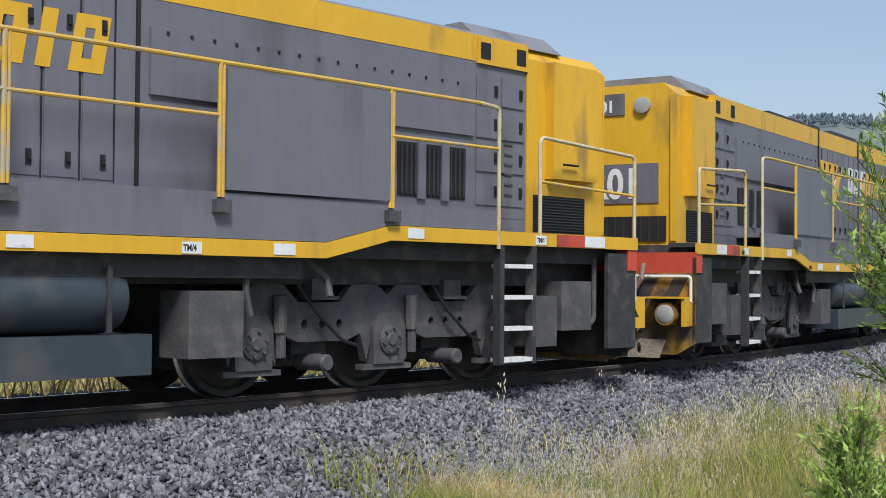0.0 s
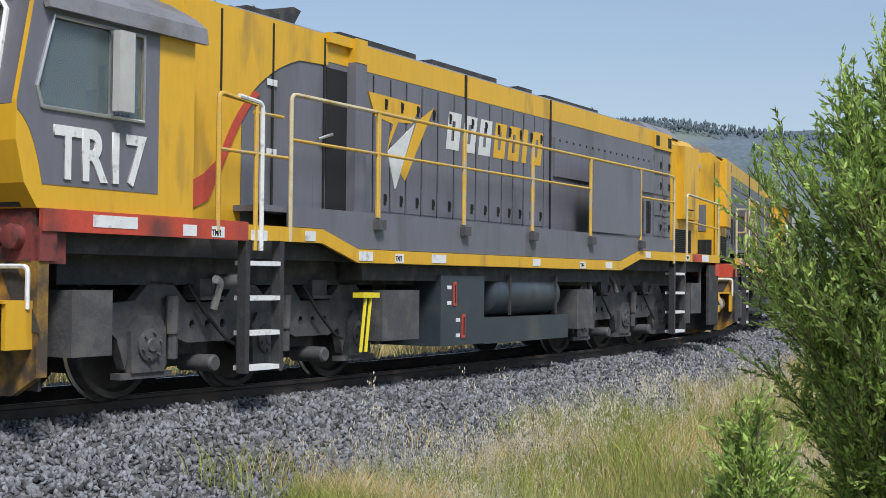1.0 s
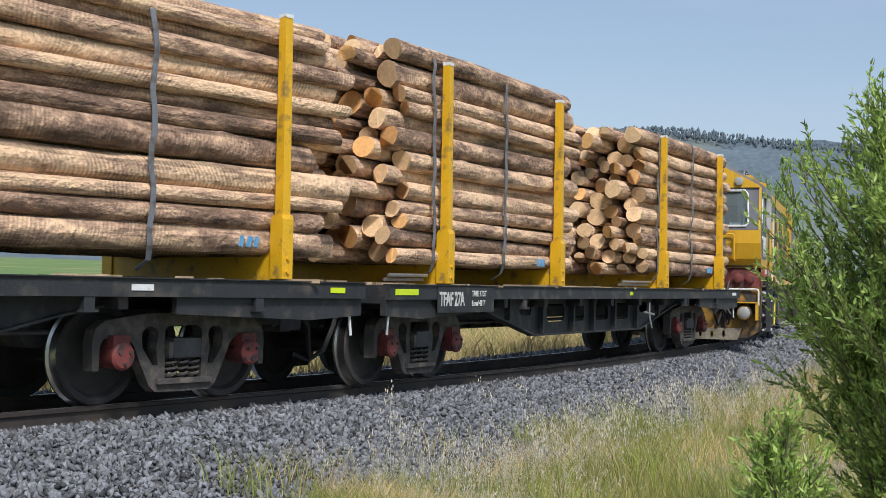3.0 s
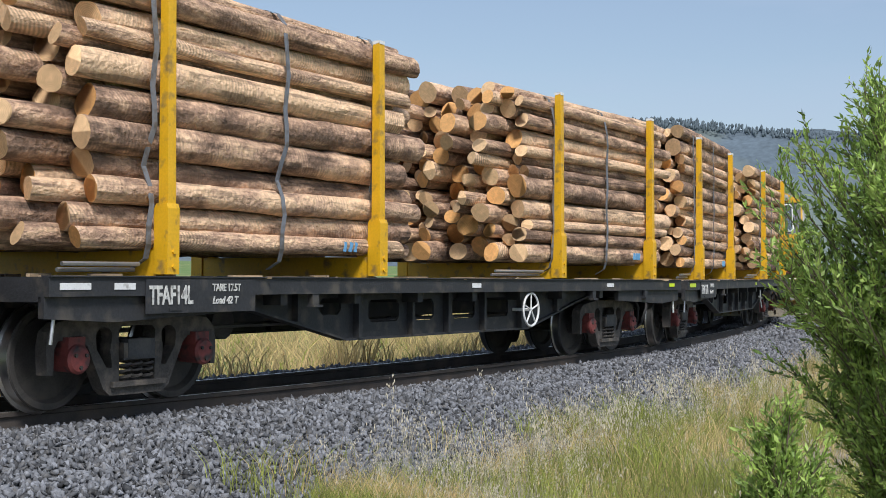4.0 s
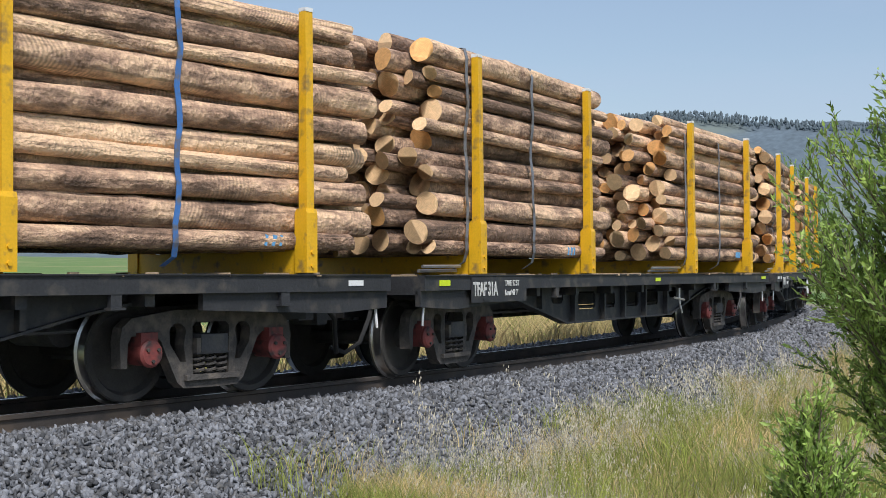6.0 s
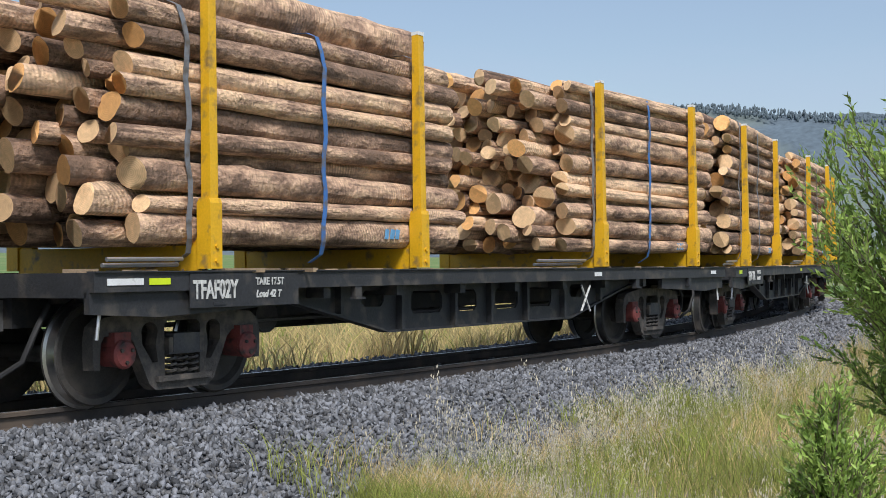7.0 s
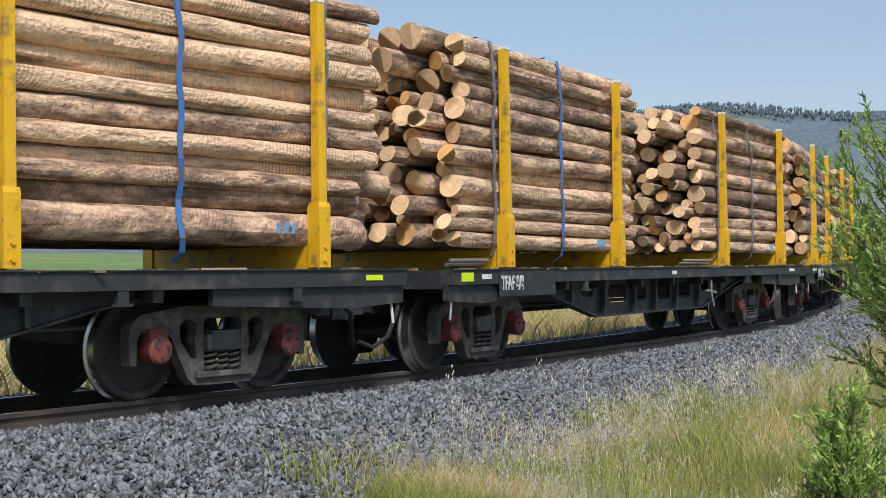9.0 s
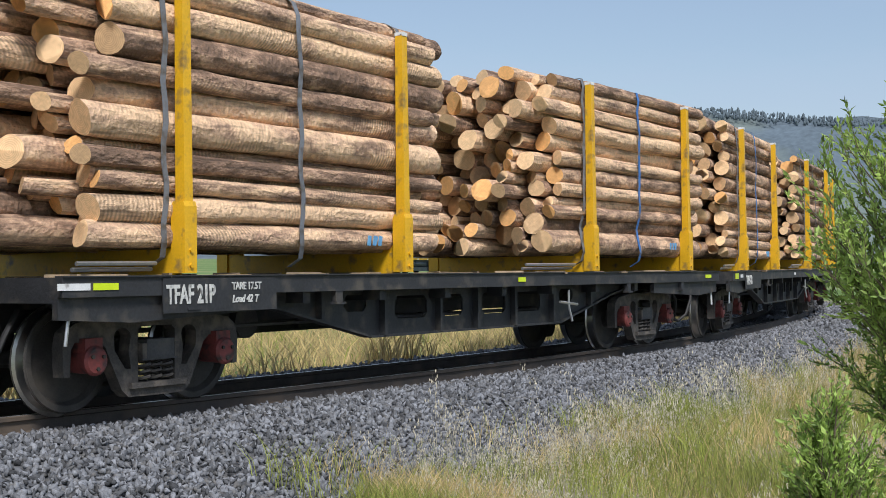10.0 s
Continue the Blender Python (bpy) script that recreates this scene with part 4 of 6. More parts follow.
    return tagged(w, label, "wagon", "log train wagons")


KEEP = {}
STRAW_CHIP = material("splintered_bark_chips", (0.33, 0.24, 0.15), 0.9, vary=0.3, scale=10, per="island", spread=0.5)


# ---- log stacks ----
def log_mesh(seed, orange, bark):
    """A debarked pine log along x, about a unit radius across and a unit length long."""
    rng = random.Random(seed)
    bm = bmesh.new()
    n, segs = 16, 22
    bow = rng.uniform(-0.16, 0.16), rng.uniform(-0.16, 0.16)
    taper = rng.uniform(-0.10, 0.10)
    knots = {(rng.randrange(1, segs), rng.randrange(n)) for _ in range(7)}
    rings = []
    for i in range(segs + 1):
        t = i / segs
        ring = []
        oy, oz = bow[0] * math.sin(math.pi * t), bow[1] * math.sin(math.pi * t)
        for k in range(n):
            a = 2 * math.pi * k / n
            r = 1 + taper * (t - 0.5) + 0.13 * noise.noise((math.cos(a) * 0.9 + seed * 3.1, math.sin(a) * 0.9, t * 3)) + 0.09 * noise.noise((math.cos(a) * 2 + seed, math.sin(a) * 2, t * 16))
            if (i, k) in knots:
                r *= 1.13
            if i in (0, segs):
                r *= 0.985
            lean = 0.008 * math.cos(a + seed) if i in (0, segs) else 0
            ring.append(bm.verts.new((t - 0.5 + lean, oy + r * math.cos(a), oz + r * math.sin(a))))
        rings.append(ring)
    for p, q in zip(rings, rings[1:]):
        for k in range(n):
            bm.faces.new((p[k], p[(k + 1) % n], q[(k + 1) % n], q[k]))
    for ring in (rings[0], rings[-1]):
        f = bm.faces.new(ring)
        f.material_index = 1
    return finish(bm, "log", [bark, CUT_ORANGE if orange else CUT], smooth=True)


LOG_MESHES = [log_mesh(k, k % 5 == 0, BARK) for k in range(16)]
BROWN_LOGS = [log_mesh(k, k % 7 == 0, BARK_BROWN) for k in range(16)]


def pack_logs(rng, half, top):
    """Round sections dropped into the space between the stakes: (y, z, r), z from the bunk up."""
    placed = []
    fails = 0
    while fails < 14 and len(placed) < 150:
        r = rng.choice([0.072, 0.082, 0.09, 0.098, 0.108, 0.12, 0.132]) * rng.uniform(0.93, 1.07)
        best = None
        cands = [-half + r, half - r] + [rng.uniform(-half + r, half - r) for _ in range(26)]
        for y in cands:
            z = r
            for (py, pz, pr) in placed:
                d = abs(y - py)
                if d < r + pr:
                    z = max(z, pz + math.sqrt((r + pr) ** 2 - d * d))
            if best is None or z < best[1]:
                best = (y, z)
        y, z = best
        if z + r > top + 0.14 * math.cos(y / half * 1.2) - 0.1:
            fails += 1
            continue
        placed.append((y, z, r))
    return placed


def strap_mesh(profile, width, rng):
    """Flat webbing along the (y, z) profile with a little sideways drift."""
    bm = bmesh.new()
    pts = profile
    drift = rng.uniform(-0.07, 0.07)
    rows = []
    for i, (y, z) in enumerate(pts):
        x = drift * math.sin(3.1 * i / (len(pts) - 1)) + 0.02 * math.sin(i * 1.7)
        tw = 0.15 * math.sin(i * 0.9)
        rows.append([bm.verts.new((x + a, y + b, z)) for a, b in ((-width / 2, -0.003 + tw * 0.01), (width / 2, -0.003 - tw * 0.01), (width / 2, 0.003), (-width / 2, 0.003))])
    for p, q in zip(rows, rows[1:]):
        for k in range(4):
            bm.faces.new((p[k], p[(k + 1) % 4], q[(k + 1) % 4], q[k]))
    return bm


def log_stack(seed, height, blue, label, big=False, third=False, brown=False):
    rng = random.Random(seed)
    st = new("log_stack")
    logs = pack_logs(rng, 1.10, height)
    for y, z, r in logs:
        outer = y < -0.8
        ln = 4.6 + rng.uniform(-0.2, 0.2) if outer else 5.05 + rng.uniform(-0.35, 0.3)
        off = rng.uniform(-0.16, 0.2) if outer else rng.uniform(-0.38, 0.25)
        me = (BROWN_LOGS if brown else LOG_MESHES)[rng.randrange(16)]
        ob = new("log", me)
        ob.parent = st
        ob.matrix_basis = Matrix.LocRotScale((off, y, 1.27 + z), Euler((rng.uniform(0, 6.28), rng.uniform(-0.012, 0.012), rng.uniform(-0.010, 0.010) + (math.pi if rng.random() < 0.5 else 0))), (ln, r, r))
    if big:
        ob = new("log", LOG_MESHES[5])
        ob.parent = st
        ob.matrix_basis = Matrix.LocRotScale((-0.1, -0.62, 1.27 + height + 0.08), Euler((0.4, 0, 0)), (4.5, 0.215, 0.2))
        tagged(ob, "thick log with an orange sawn end")
    topz = 1.27 + height
    for k, x in enumerate((-1.66, 0.05, 1.62)):
        if k == 2 and not third:
            continue
        prof = [(-0.95, 1.12), (-1.08, 1.18)]
        for z in np.arange(1.3, topz, 0.16):
            ys = [y - 0.9 * r for y, zz, r in logs if abs(zz + 1.27 - z) < r + 0.06]
            prof.append(((min(ys) if ys else -1.1) - 0.02, z))
        tops = []
        for y in np.arange(-0.95, 1.0, 0.22):
            zs = [zz + 1.27 + math.sqrt(max(0, r * r - (yy - y) ** 2)) for yy, zz, r in logs if abs(yy - y) < r]
            tops.append((y, (max(zs) if zs else topz) + 0.025))
        tops[0] = (tops[0][0], max(tops[0][1], topz - 0.05))
        prof += tops + [(1.14, topz - 0.1), (1.16, 1.3)]
        # draw the line taut: running averages
        q = [prof[0]] + [tuple((np.array(prof[i - 1]) + 2 * np.array(prof[i]) + np.array(prof[i + 1])) / 4 + (np.array((-0.015, 0.0)) if prof[i][0] < -1 else 0)) for i in range(1, len(prof) - 1)] + [prof[-1]]
        part("strap", strap_mesh(q, 0.055, rng), STRAP_BLUE if (blue and k == 1) else STRAP_GREY, st, "blue webbing strap" if (blue and k == 1) else "grey webbing strap", at=Matrix.Translation((x, 0, 0)))
    # sprayed mark on a low outer log
    low = [l for l in logs if l[0] < -0.9 and l[1] < 0.5]
    if low:
        y, z, r = min(low, key=lambda l: l[1])
        bm = bmesh.new()
        for k in range(3):
            x0 = 1.05 + 0.09 * k
            prism(bm, [(x0, z - 0.045), (x0 + 0.03, z - 0.05), (x0 + 0.05 + 0.02 * (k % 2), z + 0.04), (x0 + 0.02, z + 0.05)], "y", y - r * 1.10, y - r * 0.9)
        part("spray_mark", bm, BLUE_SPRAY, st, "blue sprayed mark", at=Matrix.Translation((0, 0, 1.27)))
    return tagged(st, label, "log stack", "stacks of logs on the wagons")


CENTRE_SIX, PITCH = -76.10, 13.07
TRAIN = []
CODES = (("TFAF 27A", True, "lever"), ("TFAF14L", True, "wheel"), ("TFAF 31A", True, "lever"), ("TFAF02Y", True, "cross"), ("TFAF 8/8", False, "lever"), ("TFAF 21P", True, "lever"), ("", False, "lever"))
REFLECT = ([(-5.97, 0.46, 0.06, LIME), (0.55, 0.12, 0.05, LIME), (5.9, 0.25, 0.05, WHITE)],
           [(-6.05, 0.3, 0.05, WHITE), (-5.55, 0.22, 0.05, WHITE), (-0.1, 0.2, 0.05, WHITE), (3.6, 0.22, 0.05, WHITE), (5.9, 0.2, 0.05, LIME)],
           [(-5.9, 0.22, 0.06, LIME), (0.4, 0.2, 0.05, LIME), (5.95, 0.26, 0.05, LIME)],
           [(-6.0, 0.36, 0.05, WHITE), (-5.65, 0.22, 0.05, LIME), (1.9, 0.2, 0.05, WHITE), (5.8, 0.2, 0.05, WHITE)],
           [(-6.0, 0.24, 0.09, LIME), (-5.6, 0.2, 0.05, WHITE), (-0.2, 0.16, 0.05, WHITE), (5.6, 0.3, 0.05, WHITE)],
           [(-6.2, 0.3, 0.05, WHITE), (-5.9, 0.24, 0.05, LIME), (0.25, 0.16, 0.05, LIME), (5.85, 0.22, 0.05, LIME)],
           [(5.9, 0.3, 0.05, WHITE)])
HEIGHTS = ((2.48, 2.36), (2.36, 2.34), (2.38, 2.36), (2.12, 2.30), (2.38, 2.32), (2.42, 2.36), (2.32, 2.36))
BROWN = {(4, 0), (4, 1), (3, 0), (2, 0)}
BLUE = {(3, 0), (3, 1), (4, 0), (5, 1)}
THIRD_STRAP = {(1, 0), (2, 1), (4, 1), (5, 0), (5, 1), (3, 0)}
SHIFT = (0.16, 0.42, 0.22, 0.32, 0.04, -0.03, 0.0)
for i, (code, words, brake) in enumerate(CODES):
    at = CENTRE_SIX + (5 - i) * PITCH + SHIFT[i]
    TRAIN.append((wagon(code, words, brake, REFLECT[i], "black steel flat wagon with yellow stakes carrying pine logs"), at))
    for j, x in enumerate((-3.51, 3.73)):
        if i == 6 and j == 0:
            continue
        blue = (i, j) in BLUE
        lab = ("stack of brown-barked pine logs" if (i, j) in BROWN else "stack of half-stripped pine logs") + (" under %s straps" % ("blue and grey" if blue else "grey"))
        TRAIN.append((log_stack(100 + 2 * i + j, HEIGHTS[i][j] - 0.08, blue, lab, big=(i == 3 and j == 0), third=(i, j) in THIRD_STRAP, brown=(i, j) in BROWN), (at, x)))


# ---- locomotives ----
LOCO_R = 0.46


def side_poly(name, mat, parent, pts, y, sgn, t=0.006, label=""):
    """A thin painted panel on a side wall at y (outer face), outline in (x, z)."""
    bm = bmesh.new()
    prism(bm, pts, "y", sgn * y, sgn * (y + t))
    return part(name, bm, mat, parent, label)


def latch(parent, x, y, z, sgn):
    bm = bmesh.new()
    box(bm, x - 0.022, x + 0.022, sgn * y, sgn * (y + 0.008), z - 0.07, z + 0.045)
    box(bm, x - 0.014, x + 0.014, sgn * (y + 0.008), sgn * (y + 0.022), z - 0.03, z + 0.03)
    return part("latch", bm, DARK, parent)


def railing(parent, pts, r, mat, label=""):
    bm = bmesh.new()
    tube(bm, pts, r, 8)
    return part("handrail", bm, mat, parent, label, smooth=True)


AXLES = (-1.55, 0, 1.55)


def loco_bogie(parent, x):
    b = new("bogie")
    b.parent = parent
    b.matrix_basis = Matrix.Translation((x, 0, 0))
    for s in (-1, 1):
        bm = bmesh.new()
        half = [(0.0, 0.86), (0.16, 0.98), (0.40, 0.98), (0.58, 0.80), (1.05, 0.80), (1.25, 0.98), (1.50, 0.98), (1.68, 0.82), (2.0, 0.80), (2.03, 0.62), (1.88, 0.52), (1.78, 0.27), (1.70, 0.62), (1.40, 0.62), (1.30, 0.27), (1.22, 0.52), (1.05, 0.46), (0.50, 0.46), (0.33, 0.52), (0.25, 0.27), (0.16, 0.62), (0.0, 0.64)]
        out = half + [(-x, z) for x, z in half[-2:0:-1]]
        holes = [oval(c, 0.61, 0.035, 0.045, 8) for c in (-0.98, -0.78, -0.58, 0.58, 0.78, 0.98)]
        plate(bm, out, holes, "y", s * 0.86, s * 0.95)
        part("sideframe", bm, UNDER, b, bevel=0.008)
        for k in AXLES:
            bm = bmesh.new()
            prism(bm, [(k - 0.19, 0.24), (k + 0.19, 0.24), (k + 0.21, 0.58), (k + 0.13, 0.70), (k - 0.13, 0.70), (k - 0.21, 0.58)], "y", s * 0.84, s * 0.99)
            housing = part("axle_box", bm, UNDER, b, bevel=0.02)
            bm = bmesh.new()
            lathe(bm, [(0.135, s * 0.99), (0.135, s * 1.01), (0.115, s * 1.02), (0.06, s * 1.025), (0.05, s * 1.04)], 18, (k, 0, LOCO_R))
            part("bearing_cover", bm, UNDER, housing, smooth=True)
            for j in range(6):
                ja = j * math.pi / 3 + 0.3
                bm = bmesh.new()
                lathe(bm, [(0.016, s * 1.01), (0.016, s * 1.04)], 6, (k + 0.105 * math.cos(ja), 0, LOCO_R + 0.105 * math.sin(ja)))
                part("bolt", bm, UNDER, housing)
            boxes("pedestal_tie", UNDER, b, (k - 0.30, k + 0.30, s * 0.86, s * 0.97, 0.19, 0.24), bevel=0.01)
            bm = bmesh.new()
            tube(bm, [(k + 0.27, s * 1.0, 0.34), (k + 0.24, s * 1.02, 0.82)], 0.045, 8)
            tube(bm, [(k + 0.25, s * 1.01, 0.55), (k + 0.235, s * 1.025, 0.86)], 0.058, 8)
            part("damper", bm, UNDER, b, smooth=True)
        for k in (-0.82, 0.82):
            bm = bmesh.new()
            lathe(bm, [(0.075, s * 0.7), (0.075, s * 1.06), (0.06, s * 1.08)], 14, (k, 0, 0.28))
            part("brake_cylinder", bm, UNDER, b, smooth=True)
            boxes("spring_seat", UNDER, b, (k - 0.12, k + 0.12, s * 0.8, s * 1.0, 0.84, 1.0), (k - 0.16, k + 0.16, s * 0.78, s * 1.04, 0.82, 0.85), bevel=0.01)
            bm = bmesh.new()
            tube(bm, arc(arc([(k - 0.3, s * 1.02, 0.95), (k - 0.1, s * 1.05, 0.70), (k + 0.2, s * 1.05, 0.46), (k + 0.4, s * 1.0, 0.42)], 2, 0.08), 1, 0.08), 0.016, 6)
            part("air_pipe", bm, RUBBER, b, smooth=True)
    boxes("transom", GRIME, b, (-1.0, -0.6, -0.8, 0.8, 0.35, 0.8), (0.6, 1.0, -0.8, 0.8, 0.35, 0.8))
    boxes("traction_motor", GRIME, b, (-1.85, 1.85, -0.48, 0.48, 0.22, 0.98))
    for k in AXLES:
        WHEELSETS.append((wheelset("wheelset", LOCO_R, b, k), LOCO_R))


def curve_pts(p0, p1, p2, n=10):
    a, b, c = Vector(p0), Vector(p1), Vector(p2)
    return [tuple((1 - t) ** 2 * a + 2 * t * (1 - t) * b + t * t * c) for t in [k / n for k in range(n + 1)]]


def emblem(loco, x0, sgn):
    """Plain painted shapes on the hood side in grey and yellow."""
    def fx(u):
        u = u * 0.94 if u < 1.5 else u
        return x0 + u if sgn < 0 else x0 - u
    y = 1.0
    side_poly("emblem", YELLOW, loco, [(fx(0), 2.940), (fx(1.12), 2.924), (fx(0.92), 2.701), (fx(0.62), 2.685), (fx(0.40), 2.368), (fx(0.52), 2.654), (fx(0.14), 2.701)], y, sgn, 0.016, "yellow triangular emblem")
    side_poly("emblem", YELLOW, loco, [(fx(1.04), 2.733), (fx(1.42), 2.924), (fx(0.78), 2.065), (fx(0.68), 2.145)], y, sgn, 0.016)
    side_poly("emblem", LETTER, loco, [(fx(0.40), 2.352), (fx(0.98), 2.701), (fx(0.58), 1.970), (fx(0.56), 1.970)], y, sgn, 0.018)
    for k in range(7):
        u = 1.62 + 0.385 * k - (0.12 if k == 6 else 0.0)
        wd, mat = (0.29, LETTER if k < 3 else YELLOW)
        if k == 5:
            wd = 0.12
        pts = [(fx(u), 2.50), (fx(u + wd), 2.50), (fx(u + wd + 0.07), 2.93), (fx(u + 0.07), 2.93)]
        bm = bmesh.new()
        if wd > 0.2:
            plate(bm, pts, [[(fx(u + 0.11), 2.60), (fx(u + 0.19), 2.60), (fx(u + 0.225), 2.83), (fx(u + 0.145), 2.83)]], "y", sgn * y, sgn * (y + 0.016))
        else:
            prism(bm, pts, "y", sgn * y, sgn * (y + 0.016))
        part("painted_shape", bm, mat, loco)


def locomotive(number, side, label):
    """Cab at the low end (x about -7.4), long hood to x = 7.0; side: -1 shows its marks on the y < 0 side, 1 on the other."""
    L = new("locomotive")
    # underframe sill, both sides
    for s in (-1, 1):
        sill = [(-7.3, 1.34), (-5.0, 1.34), (-4.35, 1.34), (-3.75, 1.17), (2.95, 1.17), (3.7, 1.34), (7.4, 1.34)]
        bm = bmesh.new()
        prism(bm, [(x, z + 0.13) for x, z in sill[2:]][::-1] + [(x, z) for x, z in sill[2:]], "y", s * 1.335, s * 1.372)
        prism(bm, [(-5.45, 1.34), (-4.35, 1.34), (-4.35, 1.47), (-5.45, 1.47)], "y", s * 1.335, s * 1.372)
        part("sill", bm, YELLOW, L, "yellow painted sill edge")
        bm = bmesh.new()
        prism(bm, [(-4.85, 1.475), (-4.35, 1.475), (-3.75, 1.305), (2.95, 1.305), (3.7, 1.475), (5.1, 1.475), (5.1, 1.66), (-4.85, 1.66)], "y", s * 1.33, s * 1.362)
        part("valance", bm, GREY, L)
        boxes("sill", RED, L, (-7.74, -5.45, s * 1.335, s * 1.376, 1.33, 1.49), label="red painted sill below the cab")
        boxes("sill", RED, L, (6.0, 6.45, s * 1.374, s * 1.38, 1.345, 1.465))
        boxes("reflector", WHITE, L, (6.46, 6.8, s * 1.374, s * 1.379, 1.35, 1.46))
        for x, w, z in ((-7.16, 0.2, 1.42), (-6.93, 0.26, 1.42), (-6.2, 0.16, 1.39), (-5.85, 0.16, 1.39), (-5.3, 0.22, 1.38), (-4.55, 0.16, 1.40), (-3.62, 0.24, 1.235), (-3.0, 0.16, 1.225), (-2.2, 0.3, 1.235), (0.2, 0.2, 1.235), (1.6, 0.18, 1.225), (2.5, 0.22, 1.235), (4.0, 0.2, 1.41), (5.75, 0.16, 1.40)):
            boxes("sign_plate", WHITE, L, (x - w / 2, x + w / 2, s * 1.374, s * 1.380, z - 0.045, z + 0.045))
        for x, z, words in ((-5.93, 1.36, "TM/1"), (-3.08, 1.20, "TM/3"), (1.52, 1.20, "TM/4"), (5.68, 1.375, "TM/6")):
            if s == side:
                lettering("plate_text", words, 0.07, DARK, L, pose(x if s < 0 else -x, s * 1.3805, z, 90, 0, 0 if s < 0 else 180), 0.001, 0.8)
        # hood, walkway side
        boxes("walkway", GREY, L, (-5.2, 5.1, s * 1.0, s * 1.33, 1.60, 1.655))
        boxes("walkway", GRIME, L, (5.1, 7.4, s * 1.0, s * 1.33, 1.42, 1.47))
    boxes("frame", GRIME, L, (-7.45, 7.3, -1.2, 1.2, 1.18, 1.45), (-3.5, 2.8, -1.25, 1.25, 1.0, 1.2), (-7.2, 7.2, -0.95, 0.95, 0.95, 1.2))
    # long hood in two tones
    boxes("hood", GREY, L, (-5.1, 5.95, -1.0, 1.0, 1.45, 3.14), (-4.0, 5.95, -1.004, 1.004, 1.62, 2.0))
    boxes("hood_band", YELLOW, L, (-3.78, 5.95, -1.004, 1.004, 3.14, 3.40), label="yellow upper hood band", bevel=0.01)
    bm = bmesh.new()
    prism(bm, [(-1.0, 3.40), (-0.86, 3.46), (0.86, 3.46), (1.0, 3.40)], "x", -5.1, 5.95)
    part("hood_roof", bm, ROOF, L)
    # door behind the cab, its recess only painted dark, yellow upper part with a round boundary
    for s in (-1, 1):
        side_poly("hood_band", YELLOW, L, [(-5.88, 3.40), (-5.88, 1.75), (-5.55, 1.85)] + [(x, z) for x, z, _ in curve_pts((-5.4, 2.05, 0), (-5.05, 2.85, 0), (-4.25, 3.08, 0))] + [(-3.78, 3.10), (-3.78, 3.40)], 1.0, s, 0.012)
        side_poly("red_flash", RED, L, [(-5.88, 1.55), (-5.55, 1.68)] + [(x, z) for x, z, _ in curve_pts((-5.36, 1.98, 0), (-5.1, 2.5, 0), (-4.85, 2.68, 0))] + [(x, z) for x, z, _ in curve_pts((-4.93, 2.70, 0), (-5.2, 2.52, 0), (-5.42, 2.05, 0))] + [(-5.62, 1.9), (-5.88, 1.78)], 1.004, s, 0.012)
        boxes("door_frame", GREY, L, (-3.42, -3.22, s * 1.0, s * 1.10, 1.66, 3.18), bevel=0.008)
        boxes("door_frame", YELLOW, L, (-3.42, -3.22, s * 1.0, s * 1.105, 3.18, 3.42), bevel=0.008)
        boxes("door_frame", YELLOW, L, (-3.82, -3.22, s * 1.0, s * 1.06, 3.32, 3.42))
        boxes("vent_panel", YELLOW, L, (5.19, 5.95, s * 1.004, s * 1.03, 3.12, 3.38), bevel=0.008)
        for x in (5.30, 5.84):
            # flat near-black patch paints the shade inside the vent
            boxes("vent", DARK, L, (x - 0.07, x + 0.07, s * 1.03, s * 1.036, 3.17, 3.33))
        for x in (-5.4, -4.66, -3.84):
            boxes("door_gap", DARK, L, (x - 0.012, x + 0.012, s * 1.006, s * 1.018, 1.66, 3.36))
        bm = bmesh.new()
        tube(bm, [(-3.95, s * 1.03, 2.36), (-3.85, s * 1.07, 2.40), (-3.78, s * 1.07, 2.42)], 0.016, 6)
        part("door_handle", bm, CHROME, L)
        boxes("warning_label", WHITE, L, (-4.75, -4.6, s * 1.014, s * 1.018, 2.78, 2.84), (-4.75, -4.6, s * 1.014, s * 1.018, 2.15, 2.2))
        # side doors with latches
        xs = [-2.95, -2.62, -2.3, -1.97, -1.62, -1.25, -0.72, -0.38, -0.05, 0.25, 0.55, 0.86, 1.15]
        for x in xs:
            bm = bmesh.new()
            box(bm, x - 0.006, x + 0.006, s * 1.0, s * 1.007, 1.70, 3.12)
            part("door_gap", bm, DARK, L)
        for x0, x1 in zip(xs, xs[1:]):
            bm = bmesh.new()
            box(bm, x0 + 0.02, x1 - 0.02, s * 1.0, s * 1.012, 1.72, 3.12)
            part("hood_door", bm, GREY, L, bevel=0.004)
            latch(L, x1 - 0.10, 1.012, 1.86, s)
            latch(L, x1 - 0.10, 1.012, 2.86, s)
        # near-black slab on the flat wall, shade of the recess as colour
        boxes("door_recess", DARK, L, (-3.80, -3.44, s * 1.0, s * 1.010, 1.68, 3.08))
        boxes("door_gap", DARK, L, (-1.0, -0.96, s * 1.0, s * 1.02, 1.66, 3.40), (1.33, 1.36, s * 1.0, s * 1.02, 1.66, 3.40))
        # rear side panels, bolted band, radiator shutters and louvres
        boxes("bolted_panel", GREY, L, (1.45, 5.14, s * 1.0, s * 1.03, 2.40, 2.92), bevel=0.006)
        for x in np.arange(1.6, 5.1, 0.22):
            boxes("bolt", DARK, L, (x - 0.012, x + 0.012, s * 1.03, s * 1.04, 2.875, 2.90))
        # near-black sheet behind the slats replaces the shaded depth of the grille
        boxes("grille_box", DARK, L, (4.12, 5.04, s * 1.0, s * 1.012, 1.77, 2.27))
